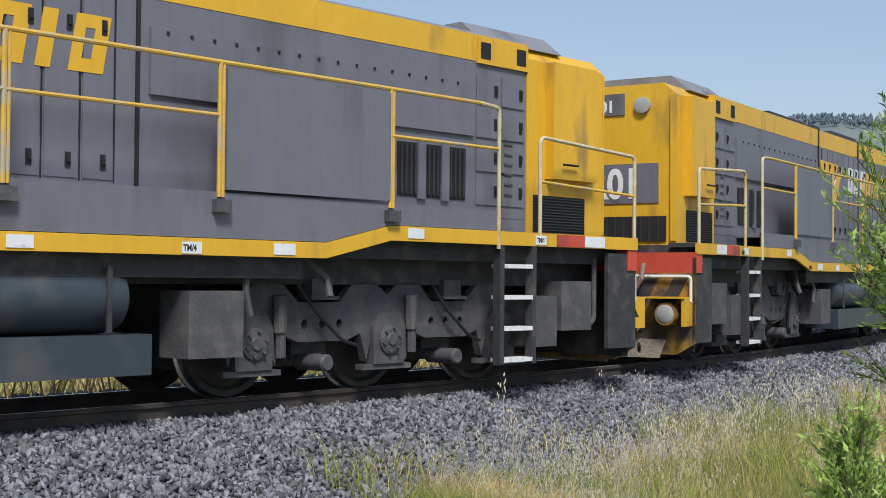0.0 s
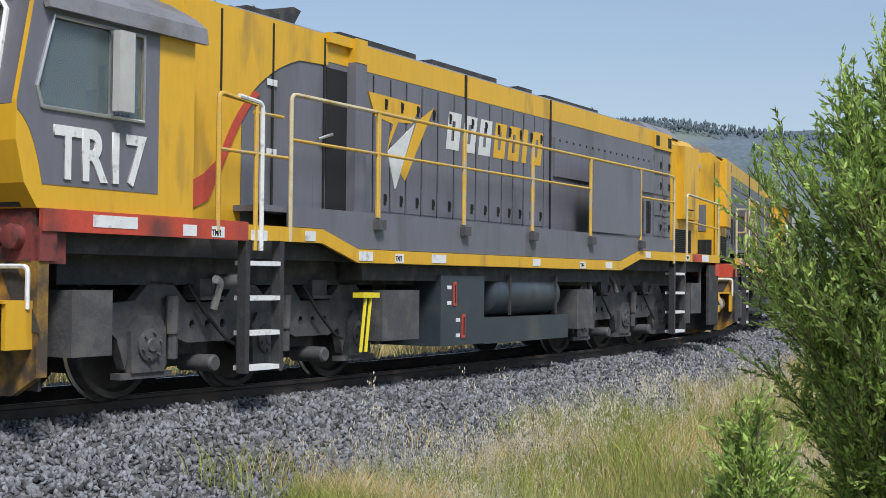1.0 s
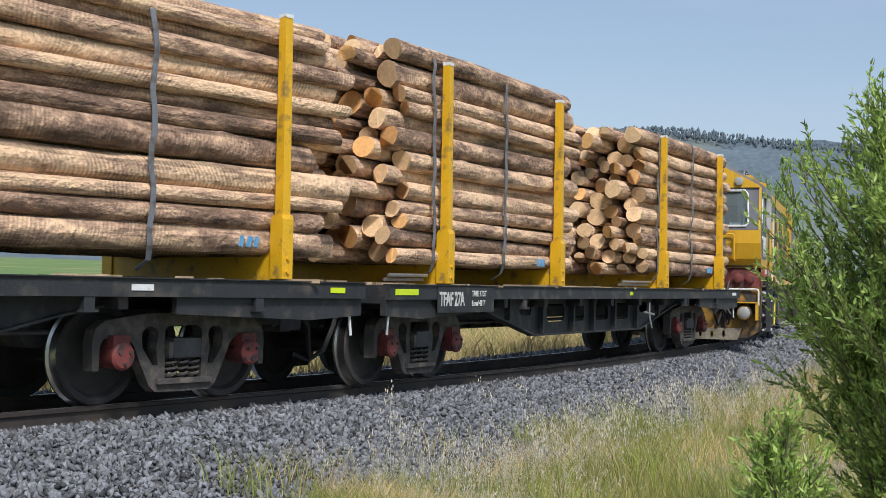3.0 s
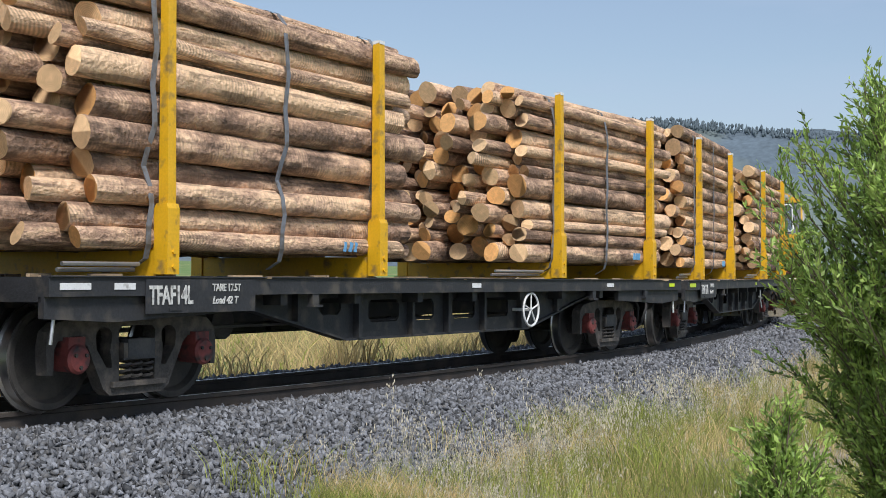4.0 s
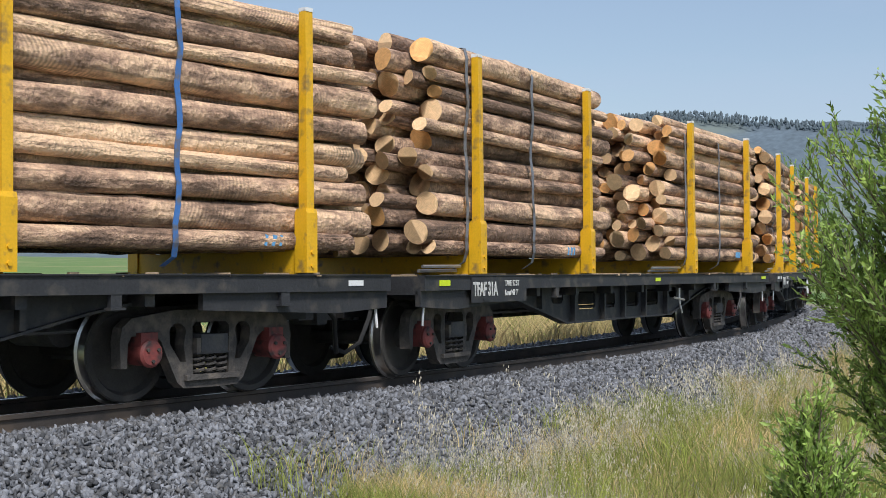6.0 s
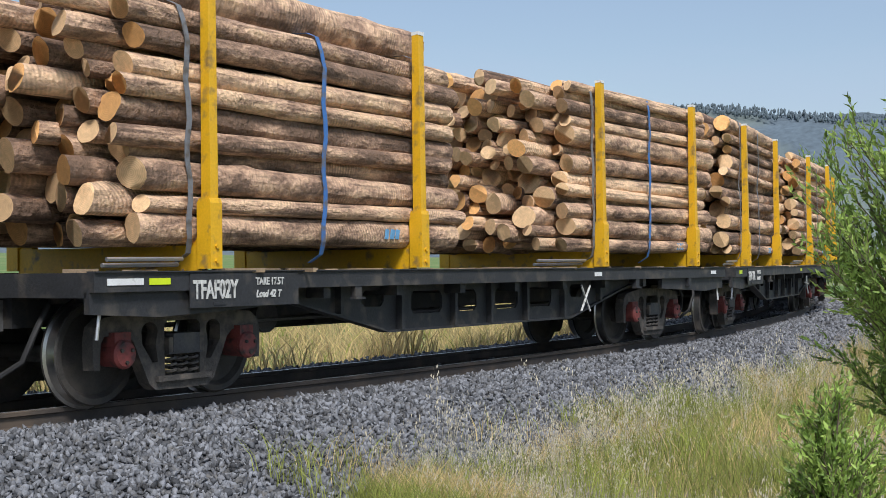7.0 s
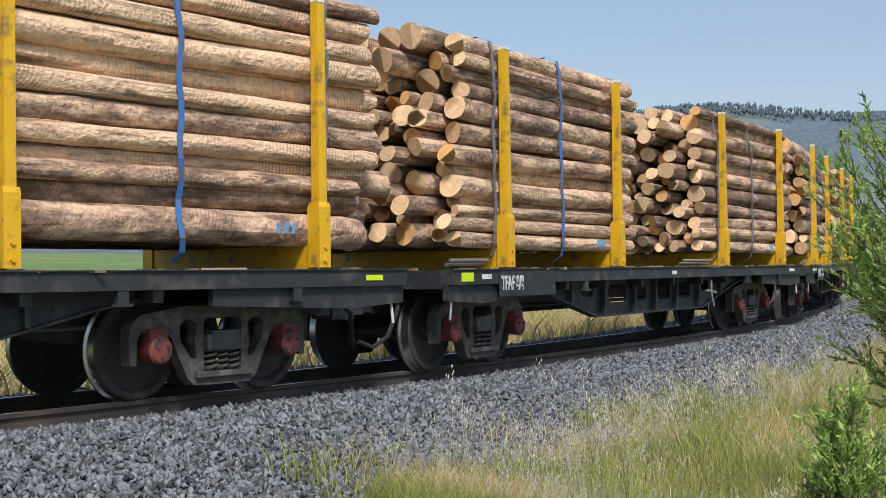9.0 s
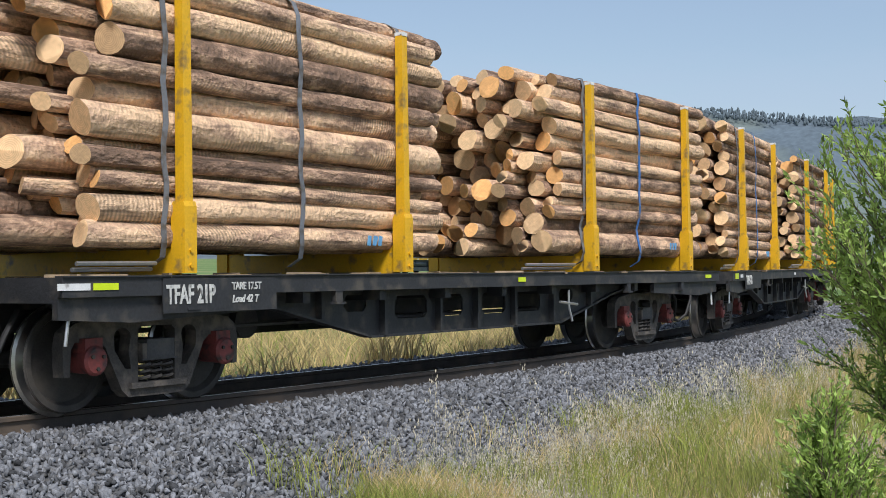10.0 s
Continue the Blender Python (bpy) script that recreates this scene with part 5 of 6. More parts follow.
        for x in np.arange(4.15, 5.0, 0.06):
            boxes("slat", MESHGRID, L, (x, x + 0.02, s * 1.012, s * 1.03, 1.79, 2.25))
        for x in (4.42, 4.74):
            boxes("grille_frame", GREY, L, (x - 0.05, x + 0.05, s * 1.012, s * 1.035, 1.75, 2.29))
        for r in range(4):
            for c in range(2):
                x, z = 5.19 + 0.38 * c, 1.74 + 0.33 * r
                boxes("hood_door", GREY, L, (x, x + 0.34, s * 1.0, s * 1.016, z, z + 0.29), bevel=0.004)
                latch(L, x + 0.28, 1.016, z + 0.15, s)
        for k in range(6):
            boxes("louvre", UNDER, L, (5.60, 5.72, s * 1.016, s * 1.03, 1.85 + 0.1 * k, 1.87 + 0.1 * k))
        # cable box outside the handrail
        boxes("side_screen", GREY, L, (1.91, 3.67, s * 1.355, s * 1.385, 1.68, 2.62), bevel=0.01)
        # handrails
        top, mid = 2.66, 2.25
        railing(L, arc([(-4.85, s * 1.37, 1.34), (-4.85, s * 1.37, top), (-3.5, s * 1.37, top)], 1, 0.07), 0.020, RAIL_CREAM)
        railing(L, [(-3.55, s * 1.37, top), (3.6, s * 1.37, top), (4.9, s * 1.37, top)], 0.019, RAIL_PAINT)
        railing(L, [(-4.85, s * 1.37, mid), (1.85, s * 1.37, mid)], 0.016, RAIL_PAINT)
        railing(L, [(3.68, s * 1.37, 2.25), (5.1, s * 1.37, 2.25)], 0.016, RAIL_PAINT)
        railing(L, arc([(4.85, s * 1.37, top), (5.12, s * 1.37, top - 0.02), (5.12, s * 1.37, 1.30)], 1, 0.06), 0.020, RAIL_CREAM)
        for x in (-3.42, -1.66, 0.07, 1.85, 3.68):
            bm = bmesh.new()
            tube(bm, [(x, s * 1.37, 1.62), (x, s * 1.37, top)], 0.020, 7)
            tube(bm, [(x + 0.035, s * 1.37, 1.62), (x + 0.035, s * 1.37, top)], 0.014, 7)
            part("stanchion", bm, RAIL_PAINT, L, smooth=True)
            boxes("stanchion_foot", UNDER, L, (x - 0.06, x + 0.08, s * 1.36, s * 1.43, 1.50, 1.60), bevel=0.012)
        # end platform rails
        railing(L, arc(arc([(5.75, s * 1.36, 1.34), (5.75, s * 1.36, 2.42), (7.35, s * 1.36, 2.34), (7.35, s * 1.36, 1.45)], 1, 0.08), 6, 0.06), 0.020, RAIL_CREAM)
        railing(L, [(5.75, s * 1.36, 1.98), (7.35, s * 1.36, 1.92)], 0.016, RAIL_PAINT)
        railing(L, arc([(-5.85, s * 1.37, 1.4), (-5.85, s * 1.37, 2.55), (-5.35, s * 1.37, 2.5), (-5.35, s * 1.37, 1.25)], 1, 0.06), 0.022, RAIL_PAINT)
        railing(L, arc([(-5.6, s * 1.38, 2.55), (-5.28, s * 1.38, 2.52), (-5.28, s * 1.38, 1.25)], 1, 0.06), 0.022, WHITE)
        railing(L, [(-5.85, s * 1.37, 2.08), (-4.9, s * 1.37, 2.08)], 0.016, RAIL_PAINT)
        railing(L, [(-5.3, s * 1.30, 2.45), (-4.88, s * 1.30, 2.45)], 0.016, RAIL_PAINT)
        # step ladders
        for x in (-5.2, 5.42):
            for e in (-0.24, 0.24):
                boxes("ladder_rail", GRIME, L, (x + e - 0.03, x + e + 0.03, s * 1.28, s * 1.37, 0.20, 1.42), bevel=0.008)
            for k, z in enumerate((0.22, 0.52, 0.82, 1.12)):
                boxes("step", WHITE, L, (x - 0.21, x + 0.21, s * 1.2, s * 1.375, z, z + 0.04), bevel=0.006)
        # tank, air reservoir, boxes under the frame
        boxes("fuel_tank", TANK, L, (-2.02, -1.02, s * 0.5, s * 1.30, 0.29, 1.06), (-1.02, 1.31, s * 0.5, s * 1.30, 0.28, 0.58), bevel=0.02)
        bm = bmesh.new()
        rings = [(0.02, -0.75), (0.16, -0.74), (0.24, -0.68), (0.265, -0.6), (0.265, 1.0), (0.24, 1.08), (0.16, 1.14), (0.02, 1.15)]
        lathe(bm, rings, 22)
        bmesh.ops.rotate(bm, verts=bm.verts, cent=(0, 0, 0), matrix=Matrix.Rotation(radians(-90), 3, "Z"))
        bmesh.ops.translate(bm, verts=bm.verts, vec=(0.05, s * 1.03, 0.85))
        part("air_reservoir", bm, TANK, L, "slate painted air cylinder", smooth=True)
        for x in (-0.35, 0.95):
            boxes("reservoir_strap", GRIME, L, (x - 0.02, x + 0.02, s * 1.28, s * 1.302, 0.60, 1.08))
        for z, x in ((0.86, -1.72), (0.50, -1.52)):
            boxes("sight_gauge", RED, L, (x - 0.03, x + 0.03, s * 1.30, s * 1.315, z - 0.13, z + 0.13), bevel=0.01)
            boxes("sight_gauge", DARK, L, (x - 0.012, x + 0.012, s * 1.315, s * 1.318, z - 0.10, z + 0.10))
            boxes("gauge_label", WHITE, L, (x - 0.16, x - 0.07, s * 1.30, s * 1.304, z + 0.05, z + 0.09), (x - 0.16, x - 0.07, s * 1.30, s * 1.304, z - 0.12, z - 0.08))
        boxes("sand_box", UNDER, L, (-3.16, -2.44, s * 0.9, s * 1.28, 0.39, 0.90), bevel=0.05)
        boxes("sand_box", UNDER, L, (1.65, 2.17, s * 0.9, s * 1.28, 0.38, 0.90), bevel=0.05)
        boxes("sand_box", UNDER, L, (-7.36, -6.95, s * 0.95, s * 1.28, 0.42, 0.91), bevel=0.05)
        boxes("equipment_box", UNDER, L, (5.75, 6.1, s * 0.95, s * 1.3, 0.35, 0.85), (6.2, 6.7, s * 0.8, s * 1.28, 0.5, 1.0), bevel=0.015)
        bm = bmesh.new()
        tube(bm, arc([(6.85, s * 1.2, 1.25), (6.85, s * 1.2, 0.55), (6.6, s * 1.1, 0.55)], 1, 0.1), 0.028, 7)
        part("pipework", bm, UNDER, L, smooth=True)
        bm = bmesh.new()
        tube(bm, [(2.3, s * 1.15, 1.15), (2.25, s * 1.2, 0.9), (2.3, s * 1.2, 0.7)], 0.03, 7)
        part("pipework", bm, UNDER, L, smooth=True)
        bm = bmesh.new()
        tube(bm, [(2.9, s * 1.1, 1.2), (3.1, s * 1.2, 1.0), (3.1, s * 1.25, 0.85)], 0.035, 7)
        part("pipework", bm, UNDER, L, smooth=True)
        bm = bmesh.new()
        tube(bm, arc([(-5.62, s * 1.15, 0.75), (-5.62, s * 1.22, 0.98), (-5.72, s * 1.25, 1.0)], 1, 0.05), 0.035, 8)
        tube(bm, [(-5.4, s * 1.0, 0.98), (-5.4, s * 1.3, 0.98)], 0.07, 12)
        part("pipe_fitting", bm, CHROME, L, smooth=True)
        bm = bmesh.new()
        for e in (-0.045, 0.045):
            tube(bm, [(-3.57 + e, s * 1.32, 0.30), (-3.49 + e, s * 1.32, 0.83)], 0.018, 6)
        box(bm, -3.64, -3.34, s * 1.24, s * 1.36, 0.83, 0.88)
        part("chain_stand", bm, LIME_YELLOW, L, "bright yellow hand tool bracket")
    boxes("tank_core", GRIME, L, (-2.3, 1.3, -0.6, 0.6, 0.36, 1.05))
    # hood end with radiator cupboard
    bm = bmesh.new()
    prism(bm, [(-1.02, 1.45), (1.02, 1.45), (1.02, 3.26), (0.86, 3.40), (-0.86, 3.40), (-1.02, 3.26)], "x", 5.95, 7.22)
    part("hood_end", bm, YELLOW, L, "yellow hood end", bevel=0.015)
    bm = bmesh.new()
    prism(bm, [(-0.95, 3.38), (0.95, 3.38), (0.7, 3.58), (-0.7, 3.58)], "x", 5.3, 6.6)
    part("exhaust_hatch", bm, ROOF, L, bevel=0.02)
    for s in (-1, 1):
        boxes("cupboard", YELLOW, L, (6.24, 6.98, s * 1.02, s * 1.14, 2.05, 3.25), bevel=0.012)
        # shaded depth behind these slats is a near-black sheet as well
        boxes("grille_box", DARK, L, (6.05, 6.9, s * 1.02, s * 1.03, 1.50, 1.88))
        for k in range(12):
            boxes("slat", MESHGRID, L, (6.05, 6.9, s * 1.03, s * 1.04, 1.52 + 0.03 * k, 1.53 + 0.03 * k))
        bm = bmesh.new()
        tube(bm, [(6.35, s * 1.18, 2.2), (6.6, s * 1.18, 2.2)], 0.012, 6)
        part("grab_handle", bm, DARK, L)
        boxes("hood_end_post", YELLOW, L, (7.22, 7.25, s * 0.96, s * 1.03, 1.5, 3.24))
    boxes("number_board", GREY, L, (7.22, 7.24, -0.02, 0.36, 3.04, 3.30), label="grey number board")
    lettering("number", number, 0.2, WHITE, L, pose(7.243, 0.03, 3.08, 90, 0, 90), 0.003)
    boxes("number_board", GREY, L, (7.22, 7.235, -0.45, 0.80, 1.96, 2.44), label="grey number board")
    lettering("number", "TR" + number, 0.50, WHITE, L, pose(7.238, -0.38, 2.03, 90, 0, 90), 0.003, 0.85)
    boxes("sign_panel", DARK, L, (7.22, 7.24, -0.9, 0.9, 1.5, 1.80))
    for k in range(16):
        boxes("slat", MESHGRID, L, (7.24, 7.252, -0.9 + 0.113 * k, -0.88 + 0.113 * k, 1.5, 1.80))
    bm = bmesh.new()
    lathe(bm, [(0.10, -0.03), (0.10, 0.03), (0.085, 0.035)], 14)
    bmesh.ops.rotate(bm, verts=bm.verts, cent=(0, 0, 0), matrix=Matrix.Rotation(radians(-90), 3, "Z"))
    bmesh.ops.translate(bm, verts=bm.verts, vec=(7.24, 0.60, 3.14))
    part("marker_lamp", bm, LENS, L, smooth=True)
    # both ends: pilot sheet, buffer beam, ditch lights, hoses, coupler
    for e, x in ((-1, -7.75), (1, 7.4)):
        boxes("buffer_beam", RED if e > 0 else RED_DARK, L, (x, x - e * 0.16, -1.36, 1.36, 1.12, 1.36), bevel=0.01)
        bm = bmesh.new()
        prism(bm, [(-1.34, 1.12), (1.34, 1.12), (1.34, 0.30), (1.1, 0.16), (-1.1, 0.16), (-1.34, 0.30)], "x", x, x - e * 0.06)
        part("pilot", bm, YELLOW_DIRTY, L, "grimy yellow pilot sheet", bevel=0.012)
        boxes("pilot_backing", GRIME, L, (x - e * 0.064, x - e * 0.09, -1.3, 1.3, 0.2, 1.3))
        for k in range(-3, 4):
            bm = bmesh.new()
            y = 0.37 * k
            prism(bm, [(y - 0.28, 0.62), (y - 0.10, 0.62), (y + 0.16, 1.10), (y - 0.02, 1.10)], "x", x + e * 0.003, x + e * 0.007)
            part("chevron", bm, GRIME, L)
        for s in (-1, 1):
            bm = bmesh.new()
            lathe(bm, [(0.13, -0.10), (0.14, 0.06), (0.13, 0.10)], 18)
            bmesh.ops.rotate(bm, verts=bm.verts, cent=(0, 0, 0), matrix=Matrix.Rotation(radians(-90 * e), 3, "Z"))
            bmesh.ops.translate(bm, verts=bm.verts, vec=(x + e * 0.12, s * 1.05, 0.64))
            lamp = part("ditch_light", bm, YELLOW_DIRTY, L, smooth=True)
            bm = bmesh.new()
            lathe(bm, [(0.11, 0.101), (0.09, 0.115), (0.02, 0.12)], 18)
            bmesh.ops.rotate(bm, verts=bm.verts, cent=(0, 0, 0), matrix=Matrix.Rotation(radians(-90 * e), 3, "Z"))
            bmesh.ops.translate(bm, verts=bm.verts, vec=(x + e * 0.12, s * 1.05, 0.64))
            part("lens", bm, LENS, lamp, "clear lamp lens", smooth=True)
            boxes("lamp_guard", YELLOW, L, (x, x + e * 0.24, s * 1.26, s * 1.3, 0.5, 0.82), (x, x + e * 0.26, s * 0.8, s * 1.3, 0.82, 0.84))
            bm = bmesh.new()
            tube(bm, arc([(x + e * 0.05, s * 0.6, 1.08), (x + e * 0.05, s * 1.3, 1.08), (x + e * 0.05, s * 1.3, 0.78)], 1, 0.05), 0.018, 6)
            part("grab_rail", bm, WHITE, L, smooth=True)
            boxes("pilot_side", GRIME if e > 0 else YELLOW_DIRTY, L, (x, x - e * (0.5 if e > 0 else 0.1), s * 1.30, s * 1.345, 0.3, 1.3))
        bm = bmesh.new()
        box(bm, x, x + e * 0.5, -0.13, 0.13, 0.62, 0.86)
        box(bm, x + e * 0.4, x + e * 0.58, -0.17, 0.17, 0.56, 0.90)
        part("coupler", bm, UNDER, L, bevel=0.02)
        for k, y in enumerate((-0.75, -0.55, 0.5, 0.7)):
            bm = bmesh.new()
            tube(bm, [(x + e * 0.03, y, 1.22), (x + e * 0.16, y + 0.03, 1.05), (x + e * 0.2, y + 0.25 * (-1) ** k, 0.6), (x + e * 0.14, y + 0.2 * (-1) ** k, 0.42), (x + e * 0.06, y + 0.1 * (-1) ** k, 0.75)], 0.03, 7)
            part("brake_hose", bm, HOSE if e > 0 else RUBBER, L, smooth=True)
        bm = bmesh.new()
        plate(bm, [(-1.0, 0.34), (1.0, 0.34), (0.92, 0.12), (-0.92, 0.12)], [oval(k * 0.22, 0.23, 0.03, 0.07, 8) for k in range(-3, 4)], "x", x + e * 0.05, x + e * 0.08)
        part("snow_plate", bm, EARTH, L, "dusty slotted rail guard")
    # cab
    before = set(L.children)
    for s in (-1, 1):
        bm = bmesh.new()
        out = [(-7.52, 1.49), (-5.88, 1.49), (-5.88, 3.02), (-7.56, 3.02), (-7.72, 2.22), (-7.72, 1.95), (-7.64, 1.66)]
        hole = [(-7.50, 2.20), (-6.48, 2.20), (-6.48, 2.86), (-7.40, 2.86), (-7.55, 2.34)]
        plate(bm, out, [hole], "y", s * 1.30, s * 1.345)
        part("cab_side", bm, YELLOW, L, "yellow cab side wall")
        bm = bmesh.new()
        grey = [(-7.718, 2.22)] + [(x, z) for x, z, _ in curve_pts((-7.715, 2.16, 0), (-7.56, 2.06, 0), (-7.48, 1.66, 0), 8)] + [(-6.30, 1.66), (-6.30, 3.02), (-7.56, 3.02)]
        plate(bm, grey, [hole], "y", s * 1.345, s * 1.350)
        part("cab_side_panel", bm, GREY, L, "grey panel round the cab window")
        bm = bmesh.new()
        ring = [(x, s * 1.355, z) for x, z in hole + hole[:1]]
        tube(bm, ring, 0.018, 6)
        win = part("cab_window", bm, CHROME, L, "steel framed cab window")
        bm = bmesh.new()
        prism(bm, hole, "y", s * 1.322, s * 1.330)
        part("pane", bm, GLASS, win)
        boxes("window_bar", CHROME, win, (-6.84, -6.80, s * 1.335, s * 1.355, 2.21, 2.86))
        boxes("mirror", MIRROR, L, (-6.86, -6.70, s * 1.40, s * 1.47, 2.24, 2.84), bevel=0.02)
        rz = 0 if s < 0 else 180
        lettering("number", "TR" + number, 0.52, WHITE, L, pose(-7.38 if s < 0 else -6.34, s * 1.352, 1.72, 90, 0, rz), 0.012, 0.80, label="raised pale numerals")
    # front wall, two windscreens
    bm = bmesh.new()
    prism(bm, [(-7.52, 1.49), (-7.64, 1.66), (-7.72, 1.95), (-7.72, 2.2), (-7.66, 2.2), (-7.66, 1.97), (-7.58, 1.68), (-7.44, 1.49)], "y", -1.30, 1.30)
    part("cab_front", bm, YELLOW, L, "yellow cab nose", bevel=0.01)
    tilt = math.atan2(0.16, 0.82)
    fm = Matrix.Translation((-7.70, 0, 2.2)) @ Matrix.Rotation(tilt, 4, "Y")
    bm = bmesh.new()
    wins = [[(y0, 0.07), (y1, 0.07), (y1 + 0.05, 0.12), (y1 + 0.03, 0.70), (y1 - 0.02, 0.76), (y0 + 0.02, 0.76), (y0 - 0.03, 0.70), (y0 - 0.05, 0.12)] for y0, y1 in ((-1.06, -0.17), (0.17, 1.06))]
    plate(bm, [(-1.30, 0.0), (1.30, 0.0), (1.30, 0.84), (-1.30, 0.84)], wins, "x", -0.02, 0.03)
    part("cab_front", bm, GREY, L, "grey windscreen surround", at=fm)
    for w in wins:
        bm = bmesh.new()
        tube(bm, [(-0.03, u, v) for u, v in w + w[:1]], 0.022, 6)
        ws = part("windscreen", bm, WHITE, L, "windscreen with a pale rounded frame", at=fm)
        bm = bmesh.new()
        prism(bm, w, "x", 0.0, 0.008)
        part("pane", bm, GLASS, ws)
        ym = sum(u for u, v in w) / len(w)
        bm = bmesh.new()
        tube(bm, [(-0.05, ym + 0.02, 0.74), (-0.06, ym + 0.12, 0.42)], 0.008, 5)
        tube(bm, [(-0.06, ym + 0.15, 0.60), (-0.06, ym + 0.09, 0.25)], 0.010, 5)
        part("wiper", bm, DARK, ws)
    # number panel and grab rail on the nose
    boxes("number_board", GREY, L, (-7.735, -7.66, -0.70, 0.70, 1.63, 2.05), label="grey number board")
    lettering("number", "TR" + number, 0.42, WHITE, L, pose(-7.738, 0.62, 1.68, 90, 0, -90), 0.006, 0.8)
    for s in (-1, 1):
        bm = bmesh.new()
        tube(bm, arc(arc([(-7.78, s * 0.3, 2.12), (-7.78, s * 0.86, 2.12), (-7.78, s * 0.86, 1.62), (-7.62, s * 0.86, 1.62)], 2, 0.04), 1, 0.06), 0.018, 6)
        part("grab_rail", bm, YELLOW, L, smooth=True)
    # red lower front with ribs, dark jumper recess
    boxes("nose_skirt", RED_DARK, L, (-7.49, -7.2, -1.30, 1.30, 1.1, 1.49))
    for k in range(4):
        boxes("nose_rib", RED_DARK, L, (-7.52, -7.49, -0.7, 0.7, 1.16 + 0.09 * k, 1.19 + 0.09 * k))
    for s in (-1, 1):
        boxes("jumper_recess", RED_DARK, L, (-7.51, -7.49, s * 0.78, s * 1.28, 1.12, 1.46), bevel=0.005)
        for y in (0.92, 1.14):
            bm = bmesh.new()
            lathe(bm, [(0.09, -0.02), (0.09, 0.05), (0.06, 0.06)], 12)
            bmesh.ops.rotate(bm, verts=bm.verts, cent=(0, 0, 0), matrix=Matrix.Rotation(radians(90), 3, "Z"))
            bmesh.ops.translate(bm, verts=bm.verts, vec=(-7.53, s * y, 1.29))
            part("jumper_socket", bm, RED_DARK, L, smooth=True)
    # brow with headlight, number board, marker lamps
    bm = bmesh.new()
    prism(bm, [(-1.31, 3.01), (1.31, 3.01), (1.29, 3.06), (0.28, 3.60), (-0.28, 3.60), (-1.29, 3.06)], "x", -7.60, -7.35)
    part("brow", bm, YELLOW, L, "yellow brow above the windscreens", bevel=0.01)
    boxes("headlight_box", DARK, L, (-7.64, -7.59, -0.25, 0.25, 3.24, 3.50), bevel=0.01)
    for y in (-0.11, 0.11):
        bm = bmesh.new()
        lathe(bm, [(0.09, -0.03), (0.10, 0.03), (0.07, 0.045)], 16)
        bmesh.ops.rotate(bm, verts=bm.verts, cent=(0, 0, 0), matrix=Matrix.Rotation(radians(90), 3, "Z"))
        bmesh.ops.translate(bm, verts=bm.verts, vec=(-7.66, y, 3.37))
        part("headlight", bm, LENS, L, smooth=True)
    for s in (-1, 1):
        boxes("number_board", GREY, L, (-7.61, -7.60, s * 0.33, s * 0.64, 3.16, 3.35), label="grey number board")
        lettering("number", number, 0.17, WHITE, L, pose(-7.613, s * 0.485 + 0.10, 3.19, 90, 0, -90), 0.003)
        bm = bmesh.new()
        lathe(bm, [(0.085, -0.02), (0.085, 0.03), (0.06, 0.04)], 8)
        bmesh.ops.rotate(bm, verts=bm.verts, cent=(0, 0, 0), matrix=Matrix.Rotation(radians(90), 3, "Z"))
        bmesh.ops.translate(bm, verts=bm.verts, vec=(-7.61, s * 0.93, 3.13))
        part("marker_lamp", bm, LENS, L, smooth=True)
    # cab roof with sloped edges, back wall, floor, seats and desk
    bm = bmesh.new()
    prism(bm, [(-1.42, 2.90), (-1.40, 3.03), (-1.28, 3.12), (-0.30, 3.64), (0.30, 3.64), (1.28, 3.12), (1.40, 3.03), (1.42, 2.90), (1.37, 2.90), (1.32, 3.02), (0.28, 3.57), (-0.28, 3.57), (-1.32, 3.02), (-1.37, 2.90)], "x", -7.50, -5.80)
    part("cab_roof", bm, ROOF, L, "grey sloping cab roof", bevel=0.01)
    bm = bmesh.new()
    prism(bm, [(-1.30, 1.49), (1.30, 1.49), (1.30, 3.01), (0.30, 3.55), (-0.30, 3.55), (-1.30, 3.01)], "x", -5.93, -5.88)
    part("cab_back", bm, YELLOW, L)
    boxes("cab_back", YELLOW, L, (-5.88, -4.84, -1.0, 1.0, 1.49, 3.39))
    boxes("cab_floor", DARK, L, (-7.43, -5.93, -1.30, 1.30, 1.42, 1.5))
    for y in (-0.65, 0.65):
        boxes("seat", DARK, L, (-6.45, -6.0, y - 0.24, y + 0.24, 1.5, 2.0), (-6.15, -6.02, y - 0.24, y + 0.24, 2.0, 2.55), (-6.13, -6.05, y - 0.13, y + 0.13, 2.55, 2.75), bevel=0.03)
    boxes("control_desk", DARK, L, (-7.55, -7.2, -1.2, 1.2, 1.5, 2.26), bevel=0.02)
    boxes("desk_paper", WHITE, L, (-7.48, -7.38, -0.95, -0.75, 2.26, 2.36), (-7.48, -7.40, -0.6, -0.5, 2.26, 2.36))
    for ob in set(L.children) - before:
        ob.matrix_basis = Matrix.Translation((-0.25, 0, 0)) @ ob.matrix_basis
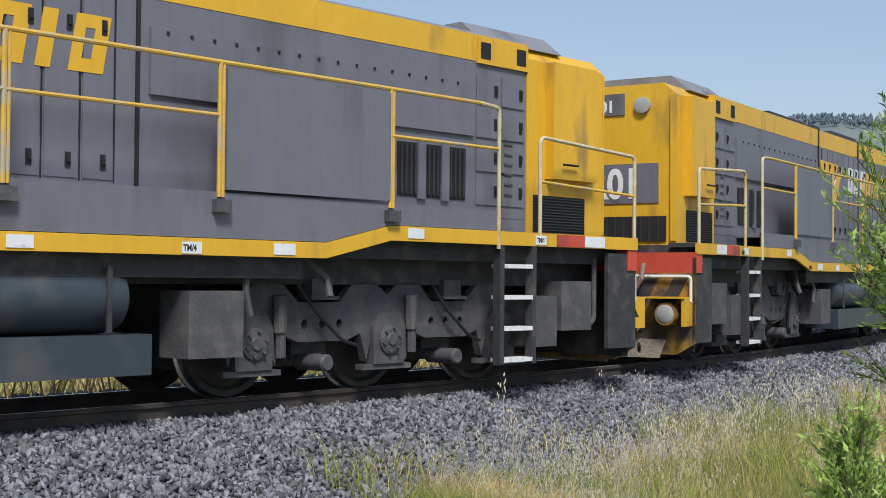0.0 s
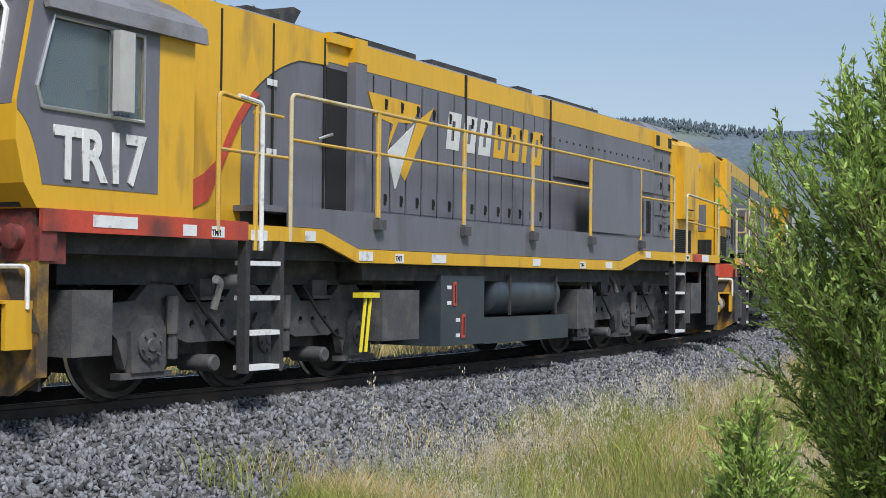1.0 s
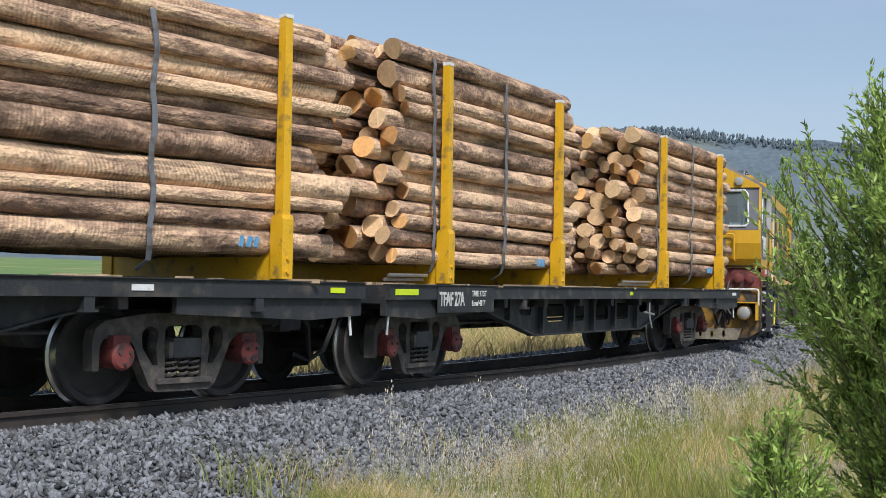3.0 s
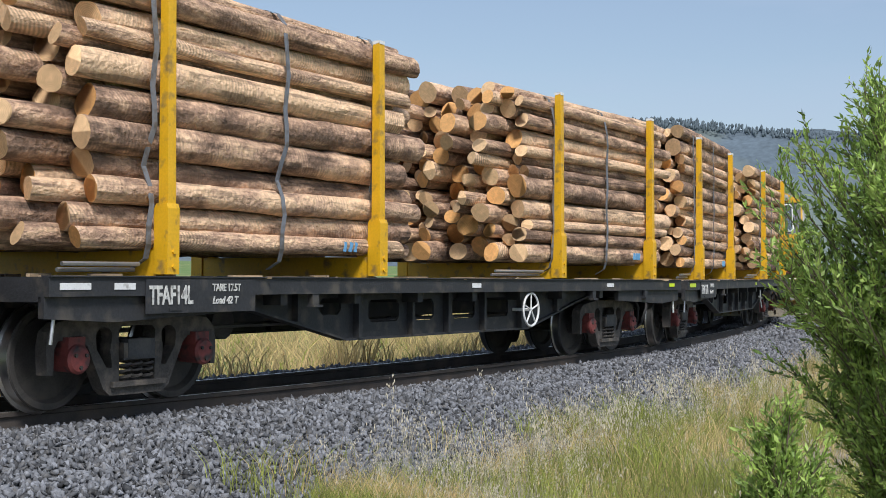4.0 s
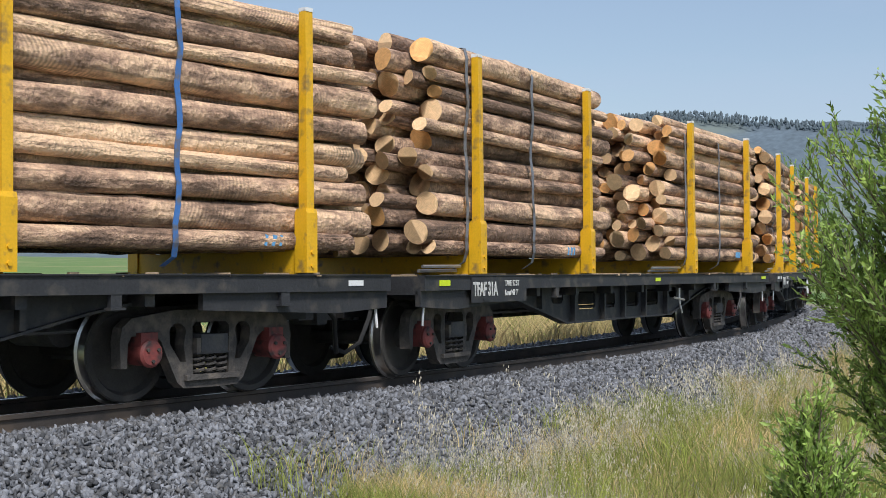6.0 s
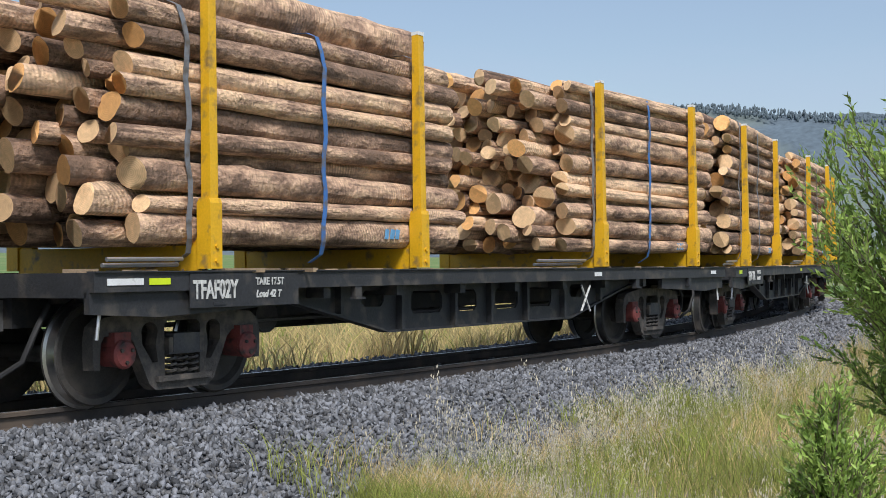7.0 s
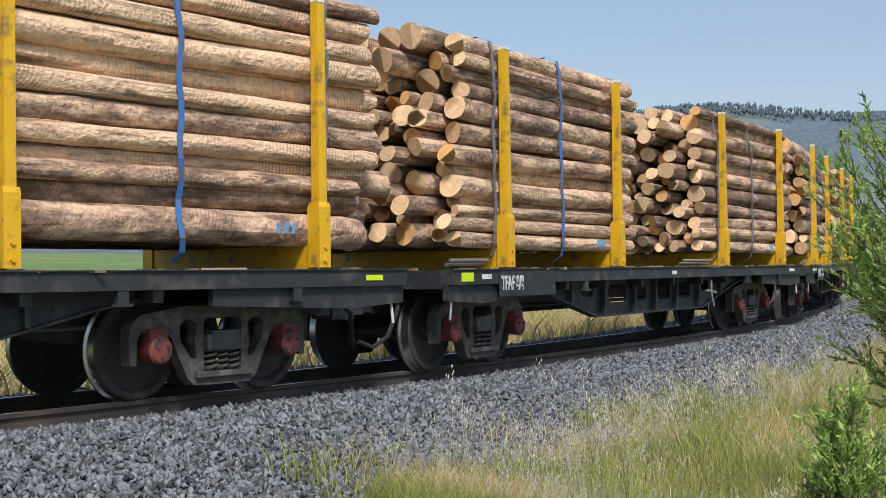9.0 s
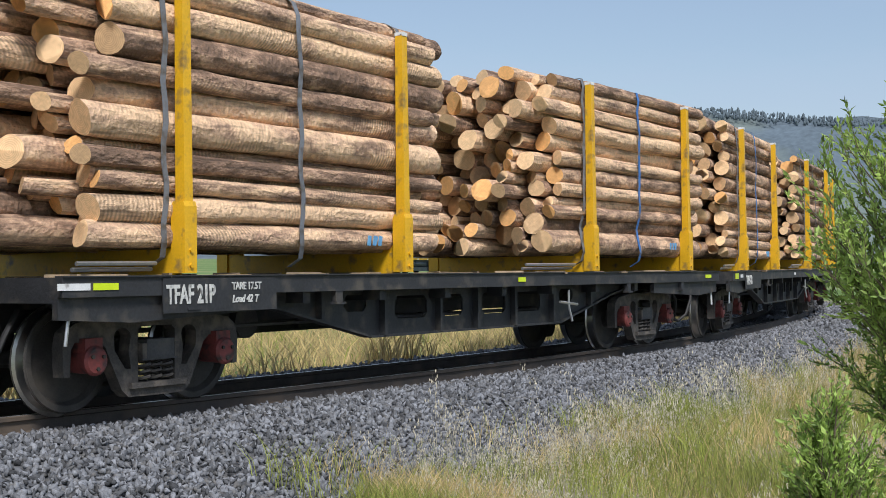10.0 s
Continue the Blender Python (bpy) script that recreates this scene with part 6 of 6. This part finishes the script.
    # roof fittings
    for x, ln, h in ((-4.6, 0.5, 0.05), (-2.6, 1.5, 0.06), (-0.7, 1.6, 0.06), (0.9, 0.4, 0.05), (2.4, 1.8, 0.04)):
        boxes("roof_hatch", GRIME, L, (x - ln / 2, x + ln / 2, -0.85, 0.85, 3.46, 3.46 + h), bevel=0.012)
    bm = bmesh.new()
    prism(bm, [(-0.45, 0.0), (0.30, 0.0), (0.42, 0.16), (0.30, 0.18)], "y", -0.75, -0.3)
    part("exhaust_flap", bm, GRIME, L, at=Matrix.Translation((-4.3, 0, 3.48)))
    bm = bmesh.new()
    tube(bm, [(4.3, -0.6, 3.58), (4.3, -0.6, 3.58), (4.45, -0.6, 3.60)], 0.07, 8)
    part("horn", bm, DARK, L, smooth=True)
    for x in (-5.3, -4.7, 3.2):
        bm = bmesh.new()
        tube(bm, [(x - 0.06, -0.8, 3.42), (x - 0.05, -0.8, 3.50), (x, -0.8, 3.54), (x + 0.05, -0.8, 3.50), (x + 0.06, -0.8, 3.42)], 0.012, 5)
        part("lifting_eye", bm, CHROME, L)
    emblem(L, -3.06 if side < 0 else 1.3, side)
    loco_bogie(L, -4.68)
    loco_bogie(L, 4.06)
    return tagged(L, label, "locomotive", "pair of locomotives")


LIME_YELLOW = material("bright_yellow_bracket", (0.75, 0.62, 0.03), 0.5, vary=0.1, scale=12)
TRAIN.append((locomotive("17", -1, "grey and yellow diesel locomotive with red sill, cab facing the wagons"), 4.18))
TRAIN.append((locomotive("01", 1, "grey and yellow diesel locomotive coupled hood end to hood end"), (20.12, "back")))


# ---- what moves ----
def motions():
    times = [k * 0.5 for k in range(21)]
    for ob, at in TRAIN:
        s, x = at if isinstance(at, tuple) else (at, 0.0)
        turn = pose(0, 0, 0, 0, 0, 180) if x == "back" else Matrix.Translation((x, 0, 0))
        walk(ob, [(t, track_pose(s + SPEED * t, 0.12) @ turn) for t in times])
    for hub, r in WHEELSETS:
        p = hub.matrix_basis.translation.copy()
        walk(hub, [(k / FPS, Matrix.Translation(p) @ Matrix.Rotation(SPEED * k / FPS / r, 4, "Y")) for k in range(301)])


motions()
